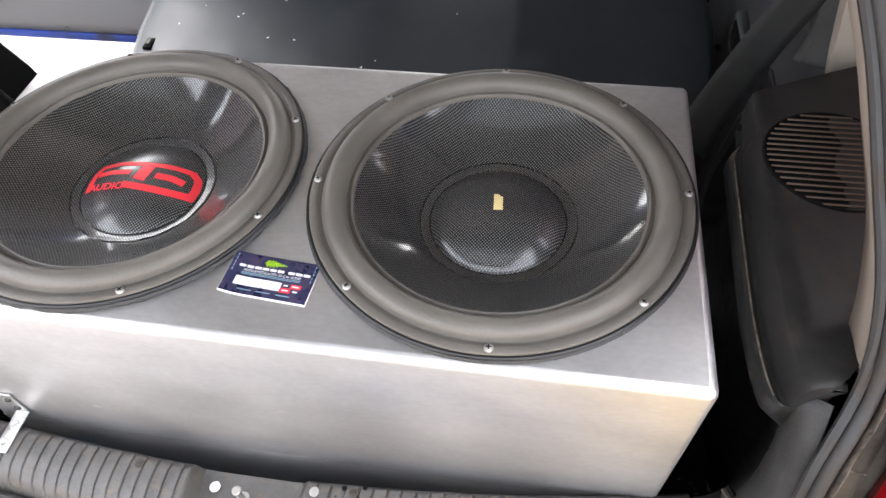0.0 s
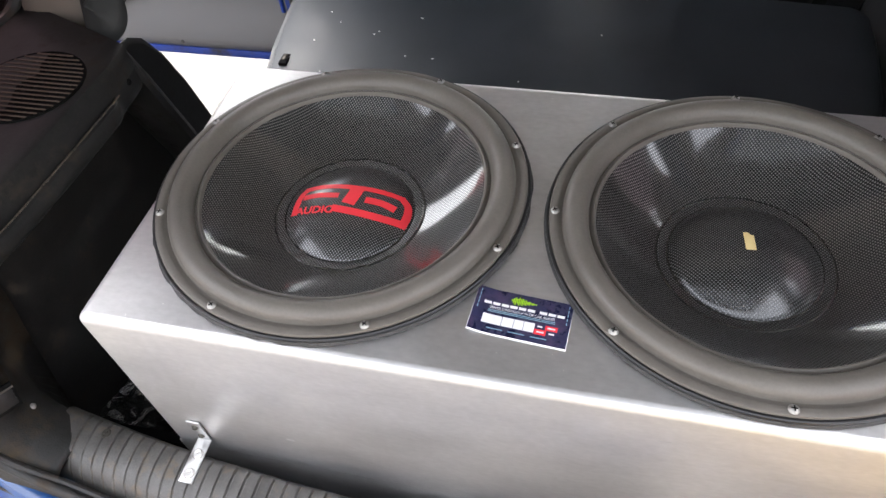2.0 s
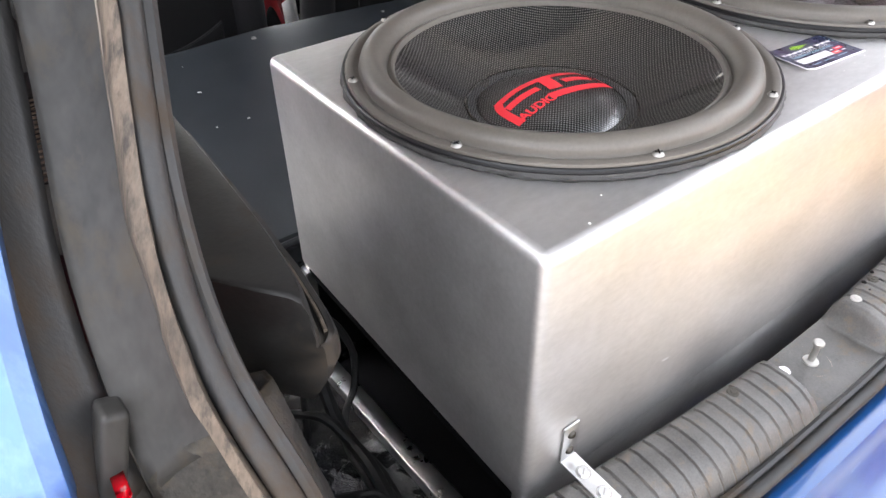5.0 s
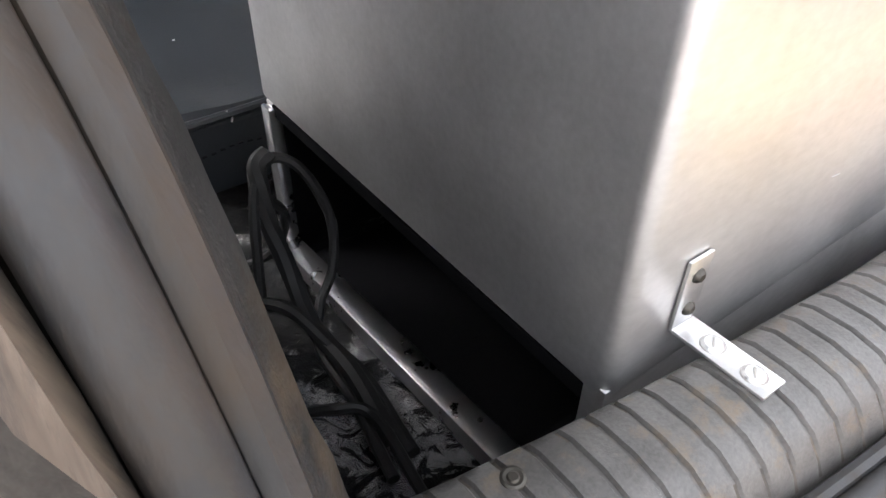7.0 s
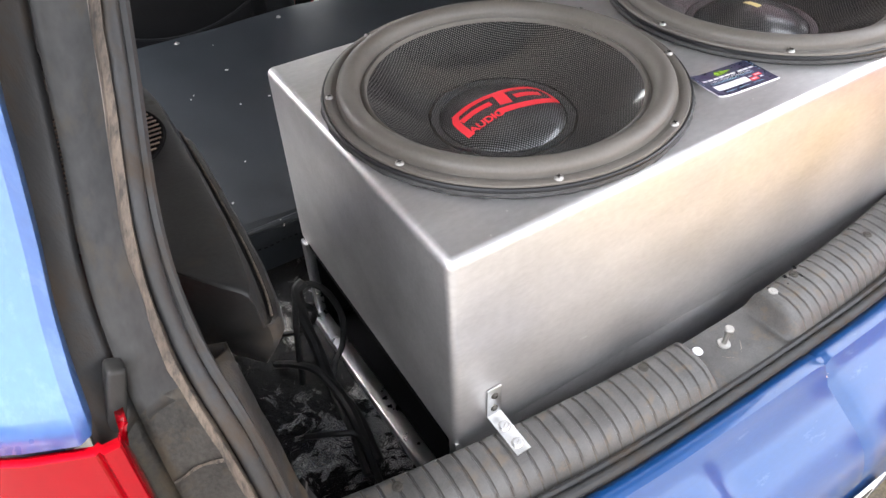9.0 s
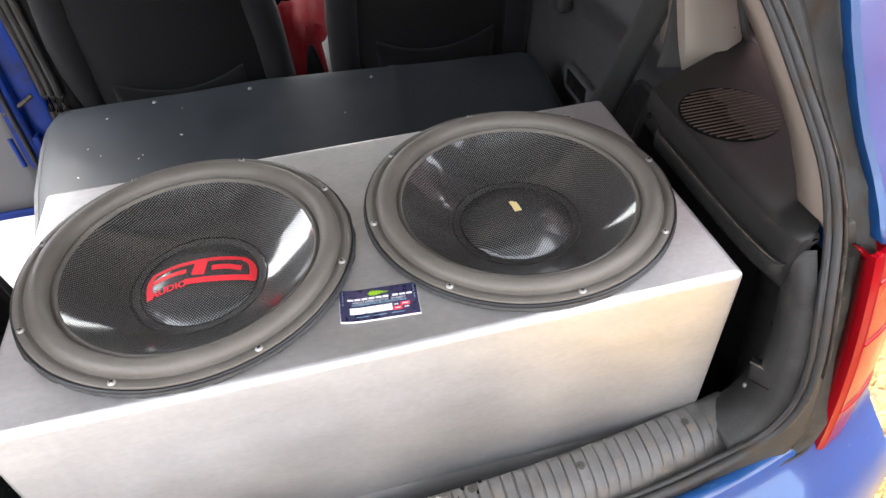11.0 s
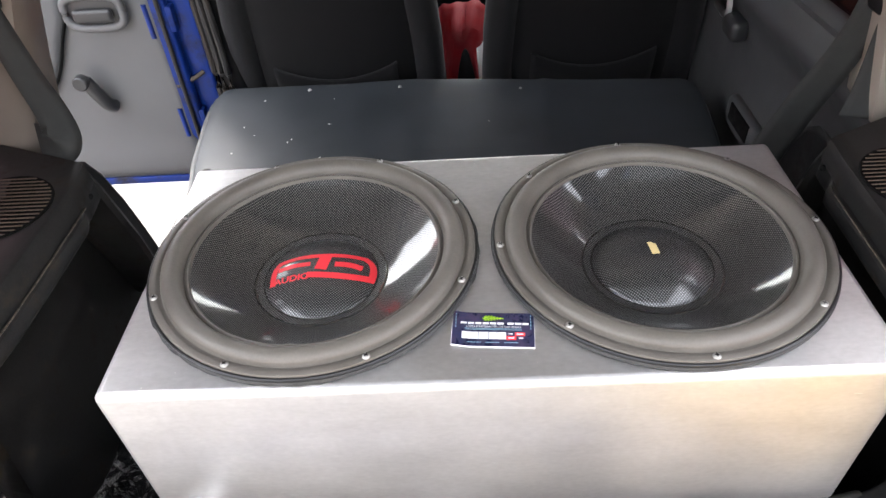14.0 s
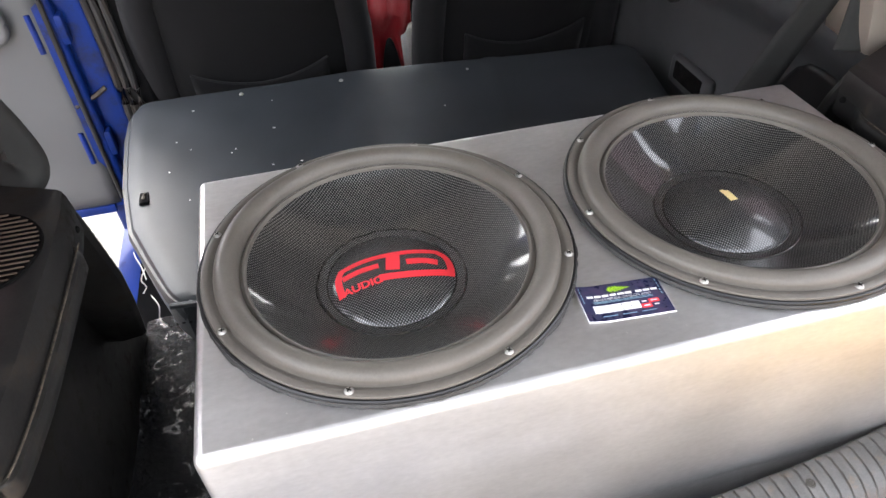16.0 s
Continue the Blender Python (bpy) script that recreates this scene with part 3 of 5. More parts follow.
    part("rubber_buffer", moved(bm, Matrix.Translation(at(s, (.6190, .012, .987))) @ Euler((radians(-8), radians(-21 * s), 0)).to_matrix().to_4x4()), GUTTER, car, "dark grey rubber tailgate buffer")
    # outer skin: corner pillar and lower quarter panel
    rows = []
    for k in range(25):
        z = 0.990 + k / 24 * 0.399
        e = min(fine(out_line, 400)[120:], key=lambda p: abs(p.z - z))
        tuck = max(0.0, z - 1.05) * 0.35
        rows.append([at(s, (e.x - .004, e.y + .02, z)), at(s, (e.x, e.y, z)), at(s, (e.x + .008, e.y - .004, z)), at(s, (e.x + .040, e.y + .010, z)), at(s, (e.x + .082, e.y + .033, z)),
                     at(s, (e.x + .118 - tuck * .15, e.y + .060, z)), at(s, (e.x + .128 - tuck * .2, e.y + .078, z)), at(s, (e.x + .130 - tuck * .2, e.y + .090, z))])
    solid(part("quarter_pillar", loft(rows, flip=s > 0), SHEENBLUE if s < 0 else BLUE, car, "streaky blue rear pillar, pale sky sheen put into its colour" if s < 0 else "blue painted rear pillar"), 0.004)
    rows = []
    for k in range(15):
        z = 0.20 + k / 14 * 0.84
        w = 0.795 - 0.03 * max(0, (z - 0.8) / 0.25) - 0.04 * max(0, (0.45 - z) / 0.25)
        rows.append([at(s, (w - 0.012, y_ - 0.03, z)) if i == 0 else at(s, (w, y_, z)) for i, y_ in enumerate((.12, .16, .3, .45, .60, .66))])
    solid(part("quarter_panel", loft(rows, flip=s > 0), BLUE, car), 0.004)
    # tail lamp wrapped round the corner
    lamp_rows = []
    for k in range(19):
        z = 0.60 + k / 18 * 0.388
        k2 = (z - 0.60) / 0.395
        x0 = 0.627 - 0.005 * k2
        yb = -.085 + .060 * k2 * k2
        lamp_rows.append([at(s, (x0, yb + .022, z)), at(s, (x0, yb + .008, z)), at(s, (x0 + .002, yb, z)), at(s, (x0 + .012, yb, z)), at(s, (x0 + .014, yb + .004, z)), at(s, (x0 + .017, yb + .002, z)),
                          at(s, (x0 + .055, yb + .018, z)), at(s, (x0 + .095, yb + .042, z)), at(s, (x0 + .130, yb + .075, z)), at(s, (x0 + .148, .10, z)), at(s, (x0 + .155, .12, z))])
    lamp_rows.append([p_ + Vector((0, .010, -.002)) for p_ in lamp_rows[-1]])
    lamp = part("tail_lamp", loft(lamp_rows, flip=s > 0), LAMP, car, "glossy red tail lamp")
    solid(lamp, 0.006)
    for zz in (0.74, 0.86, 0.95):
        k2 = (zz - 0.60) / 0.395
        x0 = 0.627 - 0.005 * k2
        yb = -.085 + .060 * k2 * k2
        pts = [at(s, (x0 + .017, yb + .002, zz)), at(s, (x0 + .055, yb + .018, zz)), at(s, (x0 + .095, yb + .042, zz)), at(s, (x0 + .130, yb + .075, zz))]
        part("lamp_rib", tube(pts, 0.0022, 20, 6), LAMP, lamp)

# sill trim with ribs and the lock's notch
def sill_in(x):
    return -0.038 + 0.045 * ((x - 0.36) / 0.5) ** 2


def notch(x):
    if x <= 0.291 or x >= 0.437:
        return 0.0
    if x < 0.300:
        return (x - 0.291) / 0.009
    if x > 0.421:
        return (0.437 - x) / 0.016
    return 1.0


PROFILE = [(0.020, .640), (.008, .660), (.005, .700), (.003, .715), (-.002, .7240), (-.010, .7275), (-.030, .7280), (-.046, .7250), (-.058, .7175), (-.066, .7075), (-.070, .698), (-.073, .690), (-.075, .680)]
xs, x = [], -0.150
while x < 0.872:
    ribbed = -0.118 < x < 0.288 or 0.44 < x < 0.838
    d_ = -.0019 if ribbed else 0.0
    up_ = .0004 if ribbed else 0.0
    xs += [(x - .0012, up_), (x, up_), (x + .0012, d_), (x + .0034, d_), (x + .0046, up_), (x + .0090, 0), (x + .0115, 0)]
    x += 0.0166
xs = sorted(xs + [(q_, 0.0) for q_ in (.2905, .2925, .2945, .2965, .2985, .3005, .395, .402, .408, .413, .418, .423, .428, .433, .4385)])
rows = []
for x, lift in xs:
    nt_ = notch(x)
    nt_ = nt_ * nt_ * (3 - 2 * nt_)
    row = []
    for j, (dy, z) in enumerate(PROFILE):
        k = 1.0 if 4 <= j <= 9 else 0.0
        zz = z + lift * k - nt_ * max(0.0, z - 0.697)
        row.append((x, sill_in(x) + dy + 0.0006 * noise.noise(Vector((x * 30, dy * 40, z * 30))), zz + 0.0006 * noise.noise(Vector((x * 25, dy * 50, 3)))))
    rows.append(row)
sill = part("sill_trim", loft(rows), SILL, car, "dusty black ribbed plastic load sill")
sill.data.materials.append(DUST)
per = len(PROFILE) - 1
for i in range(len(xs) - 1):
    if xs[i][1] < 0 and xs[i + 1][1] < 0:
        for j in (4, 8, 9):
            sill.data.polygons[i * per + j].material_index = 1
solid(sill, 0.0006)
for sx_, sy_ in ((-0.081, -0.018), (0.228, -0.046), (0.448, -0.049), (0.494, -0.044), (0.802, -0.027), (0.640, -0.050)):
    bm = lathe([(0.0, .0022), (.0022, .0022), (.0030, .0012), (.0045, .0016), (.0058, .0010), (.0062, 0)], 20)
    part("screw", moved(bm, Matrix.Translation((sx_, sy_, 0.7277))), DARKSCREW if sx_ != 0.448 else SCREW, sill)
part("warning_dot", moved(lathe([(0, .0012), (.0058, .0012), (.0066, 0)], 20), Matrix.Translation((0.318, -0.052, 0.7008))), CARDWHITE, sill, "white round sticker")

for sx_, sy_ in ((.474, -.052), (.482, -.040), (.489, -.056), (.500, -.050), (.506, -.036), (.462, -.060)):
    part("screw_hole", moved(lathe([(0, .0006), (.0024, .0006), (.0030, 0)], 12), Matrix.Translation((sx_, sy_, .7276 if sy_ > -.055 else .7262))), HOLESHADE, sill)
# lock striker
striker = part("lock_striker", lathe([(0, .034), (.0045, .034), (.0058, .0325), (.0058, .029), (.0034, .027), (.0034, .006), (.008, .005), (.009, .002), (.0135, .0015), (.0145, 0)], 20), SCREW, car, "dull metal lock striker pin")
striker.location = (0.356, -0.060, 0.694)
bm = lathe([(.017, .002), (.021, .003), (.023, 0)], 20)
part("striker_ring", moved(bm, Matrix.Translation((0.356, -0.060, 0.6945))), CHIP, car)

# bumper
def corner(dx):
    return 0.13 * (abs(dx) / 0.76) ** 3


BUMP = [(-.116, .672), (-.127, .686), (-.135, .6895), (-.142, .688), (-.147, .681), (-.156, .671), (-.180, .656), (-.207, .638), (-.227, .618), (-.238, .592), (-.242, .56), (-.238, .52), (-.244, .50), (-.246, .40), (-.236, .30), (-.21, .24), (-.12, .22)]
rows = []
DXS = sorted([-0.79 + 1.58 * k / 100 for k in range(101)] + [-.1345, -.1250, .0885, .0790])
for dx in DXS:
    rec = min(1.0, max(0.0, (0.125 - abs(XC + dx - 0.338)) / 0.035))
    rec = rec * rec * (3 - 2 * rec)
    row = []
    for j, (y_, z) in enumerate(BUMP):
        drop = 0.011 * rec if 5 <= j <= 9 else 0.0
        low = 0.05 * max(0.0, abs(dx) - 0.58) / 0.2
        row.append((XC + dx, y_ + corner(dx), z - drop - low * (1 if j > 2 else 0.4)))
    rows.append(row)
for s in (1, -1):
    add = []
    for yy in (0.10, 0.20, 0.34):
        add.append([(XC + s * (0.80 + 0.02 * min(1, (.69 - z) * 4)), yy + (y_ + .246) * 0.2, z - 0.055) for y_, z in BUMP])
    rows = rows + add if s > 0 else add[::-1] + rows
bumper = part("rear_bumper", loft(rows), BLUE, car, "scratched blue painted rear bumper")
solid(bumper, 0.004)
# worn edge of the bumper's step, and bare patches
rows = []
for k in range(41):
    x = 0.225 + 0.225 * k / 40
    y_ = -.152 + corner(x - XC)
    w = 0.0035 + 0.003 * noise.noise(Vector((x * 40, 0, 0))) + 0.004 * (k / 40) ** 4
    rows.append([(x, y_ - w - .001, .6672 - w * 1.2), (x, y_ - .0015, .6735), (x, y_ + .003 + w * .6, .6840 + w * .25), (x, y_ + .008 + w * .6, .6845)])
part("worn_edge", loft(rows), CHIP, bumper, "chipped paint showing filler")
for cx, cy, rx_, ry_, seed in ((0.168, -.137, .015, .008, 1), (0.447, -.146, .010, .007, 2), (0.255, -.142, .006, .004, 3)):
    bm = bm_new()
    ring = []
    for k in range(18):
        a = 2 * math.pi * k / 18
        q = 1 + 0.35 * noise.noise(Vector((math.cos(a) * 1.5, math.sin(a) * 1.5, seed * 5)))
        px, py = cx + rx_ * q * math.cos(a), cy + corner(cx - XC) + ry_ * q * math.sin(a)
        ring.append(bm.verts.new((px, py, 0.6790 + (py - (cy + corner(cx - XC))) * 0.9 + 0.0035)))
    bm.faces.new(ring)
    part("paint_chip", bm, CHIP, bumper)

# number plate with unreadable bars
plate = part("number_plate", box(bm_new(), (0.215, -.2525, .40), (0.515, -.2495, .515), 0.001), PLATE, car, "white number plate with black characters")
for k in range(6):
    x = 0.235 + k * 0.044 + (0.012 if k > 2 else 0)
    part("plate_character", box(bm_new(), (x, -.2540, .425), (x + 0.030, -.2526, .492), 0.0005), PLATEINK, plate)

# body shell that closes the car
bm = bm_new()
box(bm, (XC - .70, .62, .24), (XC + .70, 2.30, .30))
part("cabin_floor", bm, INSIDE, car)
rows = []
for k in range(13):
    y_ = 0.32 + k / 12 * 2.0
    rows.append([(XC + .705 * u, y_, 1.47 - .07 * u * u - 0.06 * ((y_ - 1.2) / 1.1) ** 2) for u in (-1, -.75, -.5, -.25, 0, .25, .5, .75, 1)])
solid(part("headliner", loft(rows), HEADLINER, car, "beige headliner"), 0.01)
solid(part("roof_panel", moved(loft(rows), Matrix.Translation((0, 0, 0.03))), BLUE, car), 0.004)
part("dashboard", jitter(box(bm_new(), (XC - .68, 2.10, .30), (XC + .68, 2.5, .98), 0.05, 4), 0.0, 1), INSIDE, car)
for s, side in SIDES:
    # roof rail over the doors and front pillar
    part("roof_rail", tube([at(s, (.60, .20, 1.42)), at(s, (.63, .9, 1.44)), at(s, (.62, 1.6, 1.42)), at(s, (.66, 2.1, 1.20)), at(s, (.70, 2.6, .98))], 0.045, 30, 8), BLUEIN, car)
    # sill under the doors
    part("rocker", box(bm_new(), (min(XC + s * .70, XC + s * .78), .62, .18), (max(XC + s * .70, XC + s * .78), 2.4, .27), 0.02), BLUEIN, car)
for s, side in SIDES:
    for wy in (.38, 2.78):
        tyre = part("wheel", moved(lathe([(.17, -.08), (.20, -.085), (.255, -.082), (.276, -.065), (.280, 0), (.276, .065), (.255, .082), (.20, .085), (.17, .08), (.17, -.08)], 48), Matrix.Translation((XC + s * .69, wy, .280)) @ Euler((0, radians(90), 0)).to_matrix().to_4x4()), RUBBER, car, "black tyre on a steel rim")
        part("rim", moved(lathe([(0, .03), (.05, .04), (.10, .02), (.15, .04), (.171, .07)], 32), Matrix.Translation((XC + s * .69, wy, .280)) @ Euler((0, radians(90 * s), 0)).to_matrix().to_4x4()), ZINC, tyre)
# bonnet, wings, front bumper, windscreen and front doors that close the body
rows = [[(XC + hw_ * u, y_, z - .05 * u * u) for u in (-1, -.7, -.35, 0, .35, .7, 1)] for y_, z, hw_ in ((2.45, .985, .72), (2.7, .955, .72), (3.0, .90, .70), (3.2, .84, .66), (3.3, .76, .62))]
solid(part("bonnet", loft(rows), BLUE, car, "blue painted bonnet"), .006)
part("front_bumper", box(bm_new(), (XC - .78, 3.18, .22), (XC + .78, 3.40, .70), .07, 4), BLUE, car)
rows = [[(XC + .60 * u, y_, z - .04 * u * u) for u in (-1, -.5, 0, .5, 1)] for y_, z in ((2.30, 1.40), (2.45, 1.20), (2.58, .99))]
screen = part("windscreen", loft(rows), CLEARSCREEN, car, smooth=False)
screen.visible_shadow = False
for s, side in SIDES:
    rows = [[at(s, (w_, y_, z)) for y_ in (2.36, 2.6, 2.9, 3.2, 3.34)] for z, w_ in ((.20, .775), (.40, .795), (.65, .80), (.85, .775), (.94, .72))]
    solid(part("front_wing", loft(rows), BLUE, car), .006)
    part("door_skin", box(bm_new(), (min(XC + s * .755, XC + s * .80), 1.46, .20), (max(XC + s * .755, XC + s * .80), 2.36, .98), .02, 3), BLUE, car)
part("door_skin", box(bm_new(), (XC + .755, .66, .20), (XC + .80, 1.45, .98), .02, 3), BLUE, car)
# tailgate, raised overhead
gate = spline([(0, 0.33, 1.50), (0, 0.15, 1.66), (0, -0.15, 1.88), (0, -0.45, 2.06), (0, -0.62, 2.12), (0, -0.70, 2.08)], 24)


def gate_rows(i0, i1, u0, u1, drop=0.0, shift=0.0):
    return [[(XC + .67 * (u0 + (u1 - u0) * k / 8), g_.y + 0.03 * (u0 + (u1 - u0) * k / 8) ** 2 - shift, g_.z - 0.04 * (u0 + (u1 - u0) * k / 8) ** 2 - drop) for k in range(9)] for g_ in gate[i0:i1 + 1]]


gate_ob = part("tailgate", loft(gate_rows(15, 24, -1, 1)), BLUE, car, "raised blue tailgate")
solid(gate_ob, 0.04)
for nm, span in (("gate_rail", (0, 6, -1, 1)), ("gate_stile", (6, 15, -1, -.80)), ("gate_stile", (6, 15, .80, 1))):
    solid(part(nm, loft(gate_rows(*span)), BLUE, gate_ob), 0.04)
for span in ((0, 6, -.98, .98), (6, 15, -.98, -.80), (6, 15, .80, .98), (15, 23, -.98, .98)):
    solid(part("tailgate_liner", loft(gate_rows(*span, .062, .025)), GATELINER, gate_ob, "grey inner lining of the tailgate"), 0.008)
pane = part("rear_window", loft(gate_rows(6, 15, -.80, .80, .012)), REARGLASS, gate_ob, "tinted rear window", smooth=False)
pane.visible_shadow = False

# side interiors: shelf with speaker grille, liner, pillar, window
GR_R = 0.070


def along(pts, n):
    """n + 1 plan points spread evenly on a smooth line through the given ones."""
    return spline([(p[0], p[1], 0) for p in pts], n)


SHELF = {-1: dict(top=1.024, inner=[(.513, .012), (.506, .035), (.500, .09), (.497, .16), (.495, .25), (.495, .33), (.500, .376)],
                  outer=[(.551, .064), (.560, .085), (.585, .13), (.625, .19), (.668, .28), (.690, .36), (.695, .452)], grille=(.576, .276)),
         1: dict(top=1.014, inner=[(.537, -.004), (.530, .02), (.526, .07), (.526, .13), (.528, .21), (.531, .30), (.536, .364)],
                 outer=[(.556, -.002), (.590, .045), (.618, .10), (.648, .17), (.680, .27), (.698, .35), (.702, .440)], grille=(.606, .262))}
for s, side in SIDES:
    sp = SHELF[s]
    zt, N = sp["top"], 44
    rows = []
    for k, (a, b) in enumerate(zip(along(sp["inner"], N), along(sp["outer"], N))):
        d = Vector((b.x - a.x, b.y - a.y, 0)).normalized()
        lip = min(1.0, max(0.0, (a.y - sp["inner"][0][1] + .002) / .012)) * min(1.0, max(0.0, (.315 - a.y) / .022))
        lip = math.sqrt(lip)
        f = (.014 if s < 0 else .018) * lip
        end = 1.0 - math.sqrt(max(0.0, 1 - (1 - min(1.0, k / 3.0)) ** 2))           # rounded rear end
        sink = .004 * end
        far_ = min(1.0, max(0.0, (b.y - .10) / .10))
        ox = b.x + far_ * (max(b.x, .706 if s < 0 else .745) - b.x)
        sec = [(ox, b.y, zt + .003 + .022 * far_ - sink), (b.x, b.y, zt + .003 - sink), (a.x + d.x * .030, a.y + d.y * .030, zt - sink), (a.x + d.x * .009, a.y + d.y * .009, zt - .0005 - sink), (a.x + d.x * .003, a.y + d.y * .003, zt - .003 - sink), (a.x, a.y, zt - .010 - sink),
               (a.x - .002, a.y, zt - .031), (a.x - .003 * lip, a.y, zt - .036), (a.x - f * .40, a.y, zt - .0370), (a.x - f * .60, a.y, zt - .0350), (a.x - f * .85, a.y, zt - .0365), (a.x - f, a.y, zt - .043),
               (a.x - f * .97, a.y, zt - .054), (a.x - f * .6, a.y, zt - .062), (a.x + d.x * .008, a.y + d.y * .008, zt - .072 - .014 * max(0.0, 1 - k / 14) + .010 * end), (ox, b.y, zt - .072 - .014 * max(0.0, 1 - k / 14) + .010 * end)]
        mid_ = sum((Vector(p_) for p_ in sec), Vector()) / len(sec)
        rows.append([at(s, (p_[0], p_[1] + .004 * end, mid_.z + (p_[2] - mid_.z) * (1 - .07 * end))) for p_ in sec])
    bm = loft(rows, closed_v=True)
    for ends in (rows[0], rows[-1]):
        bm.faces.new([bm.verts.new(p_) for p_ in ends])
    bmesh.ops.remove_doubles(bm, verts=bm.verts, dist=1e-5)
    bmesh.ops.recalc_face_normals(bm, faces=bm.faces)
    shelf = part("parcel_shelf_support", jitter(bm, 0.0004, 40), TRIMW, car, "black plastic parcel shelf support with speaker grille")
    part("worn_line", tube([at(s, (p_.x - (.0068 if s < 0 else .0112), p_.y, zt - .0352)) for p_ in along(sp["inner"], 20)[2:17:2]], .0011, 40, 6), RUST, shelf, "worn brown line in the ledge")
    # grille: round sunk plate with slats, the shade between them put into its colour
    g = at(s, (*sp["grille"], zt + .0012))
    gp = part("speaker_grille", moved(lathe([(0, .0), (GR_R - .002, .0), (GR_R, .0014), (GR_R + .0012, .0010), (GR_R + .002, -.001)], 48), Matrix.Translation(g)), HOLESHADE, shelf, "round speaker grille with fine slats")
    for k in range(17):
        off = -GR_R + 0.006 + k * (2 * GR_R - 0.012) / 16
        half = math.sqrt(max(0, GR_R ** 2 - off ** 2)) - 0.002
        bm = box(bm_new(), (g.x - half, g.y + off - .0011, g.z + .0002), (g.x + half, g.y + off + .0011, g.z + .0018), 0.0005, 1)
        part("slat", bm, SLAT, gp)
    kn = at(s, (sp["inner"][-1][0] - .002, .350, zt - .040))
    bm = moved(lathe([(0, .004), (.0030, .004), (.0042, .003), (.0048, -.003)], 14), Matrix.Translation(kn) @ Euler((0, radians(-90 * s), 0)).to_matrix().to_4x4())
    part("shelf_pin", bm, HOLESHADE, shelf)
    # panel that closes the shelf's far end, leaning away towards its foot
    i_, o_ = sp["inner"][-1], sp["outer"][-1]
    rows = []
    for z, dx_, y_ in ((zt - .004, i_[0] + .004, i_[1] - .003), (.96, i_[0] + .001, i_[1] + .016), (.90, i_[0] + .002, i_[1] + .035), (.836, i_[0] + .003, i_[1] + .056), (.76, i_[0] + .014, i_[1] + .085), (.66, i_[0] + .030, i_[1] + .115)):
        rows.append([at(s, (dx_ + .010, y_ + .012, z)), at(s, (dx_ + .002, y_ + .006, z)), at(s, (dx_, y_ - .001, z)), at(s, (dx_ + .005, y_ - .008, z)), at(s, (dx_ + .035, y_ - .012, z)), at(s, (.67, y_ + .010, z))])
    solid(part("end_panel", jitter(loft(rows, flip=s < 0), .0006, 30), TRIMW, car, "scuffed black plastic end panel under the shelf"), .003)
    # side liner: a rim behind the corner trim, then a deep pocket down to the floor
    rows = []
    for z in (.958, .945, .92, .88, .83, .80, .792, .76, .72, .66, .60, .54, .44):
        row = []
        for y_, d_ in ((.02, .606), (.04, .604), (.06, .602), (.08, .600), (.10, .598), (.118, .594), (.13, .592), (.16, .590), (.22, .592), (.29, .593), (.335, .592), (.345, .586), (.375, .586), (.40, .587), (.43, .588), (.46, .590),
                       (.49, .592), (.52, .594), (.55, .595), (.58, .596), (.605, .597), (.63, .597), (.66, .598)):
            step = -.006 if z < .80 and .13 < y_ < .34 else 0.0
            top_ = .958 if y_ < .48 else .958 - (y_ - .48) * .45 - 16.0 * max(0, y_ - .50) ** 2
            zt = .44 + (z - .44) * (top_ - .44) / (.958 - .44)
            row.append(at(s, (d_ + step, y_, zt)))
        rows.append(row)
    solid(part("side_liner", jitter(loft(rows, flip=s > 0), 0.001, 25), TRIMW if s < 0 else TRIM, car, "scuffed black plastic load-bay liner"), 0.003)
    # wall behind the shelf to the C pillar, and door-side liner
    bm = box(bm_new(), (min(XC + s * .66, XC + s * .70), .40, .30), (max(XC + s * .66, XC + s * .70),   .64, .56), 0.01)
    part("wheel_house", bm, INSIDE, car)
    # C pillar trim: a broad face towards the load bay, wrapped round towards the door
    rows, wx = [], .040 if s > 0 else 0.0
    for z, do, yo, di, yi in ((.985, .694, .430, .598, .440), (1.03, .690, .437, .594, .447), (1.10, .677, .468, .587, .463), (1.17, .664, .498, .578, .482), (1.30, .635, .555, .558, .53), (1.45, .600, .62, .530, .59)):
        o_, i_ = Vector((do + wx, yo, z)), Vector((di + wx, yi, z))
        rows.append([at(s, o_ + Vector((.030, .040, 0))), at(s, o_ + Vector((.004, .004, 0))), at(s, o_ + Vector((-.004, -.004, 0))), at(s, o_.lerp(i_, .3) + Vector((0, -.008, 0))), at(s, o_.lerp(i_, .7) + Vector((0, -.009, 0))),
                     at(s, i_ + Vector((.008, -.005, 0))), at(s, i_), at(s, i_ + Vector((.001, .018, 0))), at(s, i_ + Vector((.014, .110, 0)))])
    solid(part("pillar_trim", loft(rows, flip=s < 0), BEIGE if s < 0 else BEIGELIT, car, "beige plastic rear pillar trim"), 0.003)
    # beige strip along the tailgate opening
    rows = []
    for p_ in fine(opening(SEAL, s), 120):
        if not 1.012 < p_.z < 1.40:
            continue
        foot = min(1.0, (p_.z - 1.012) / .05)
        k = min(1.0, max(0.0, (p_.z - 1.12) / .12))
        a, w_ = p_ + Vector((-.002, .008, 0)), ((.009 + .012 * k) if s < 0 else (.008 + .006 * k)) * math.sqrt(foot)
        rows.append([at(s, a + Vector((.012, .004, 0))), at(s, a), at(s, a + Vector((-.35 * w_, .004, 0))), at(s, a + Vector((-.8 * w_, .012, 0))), at(s, a + Vector((-w_, .024, 0))), at(s, a + Vector((-.5 * w_, .060, 0)))])
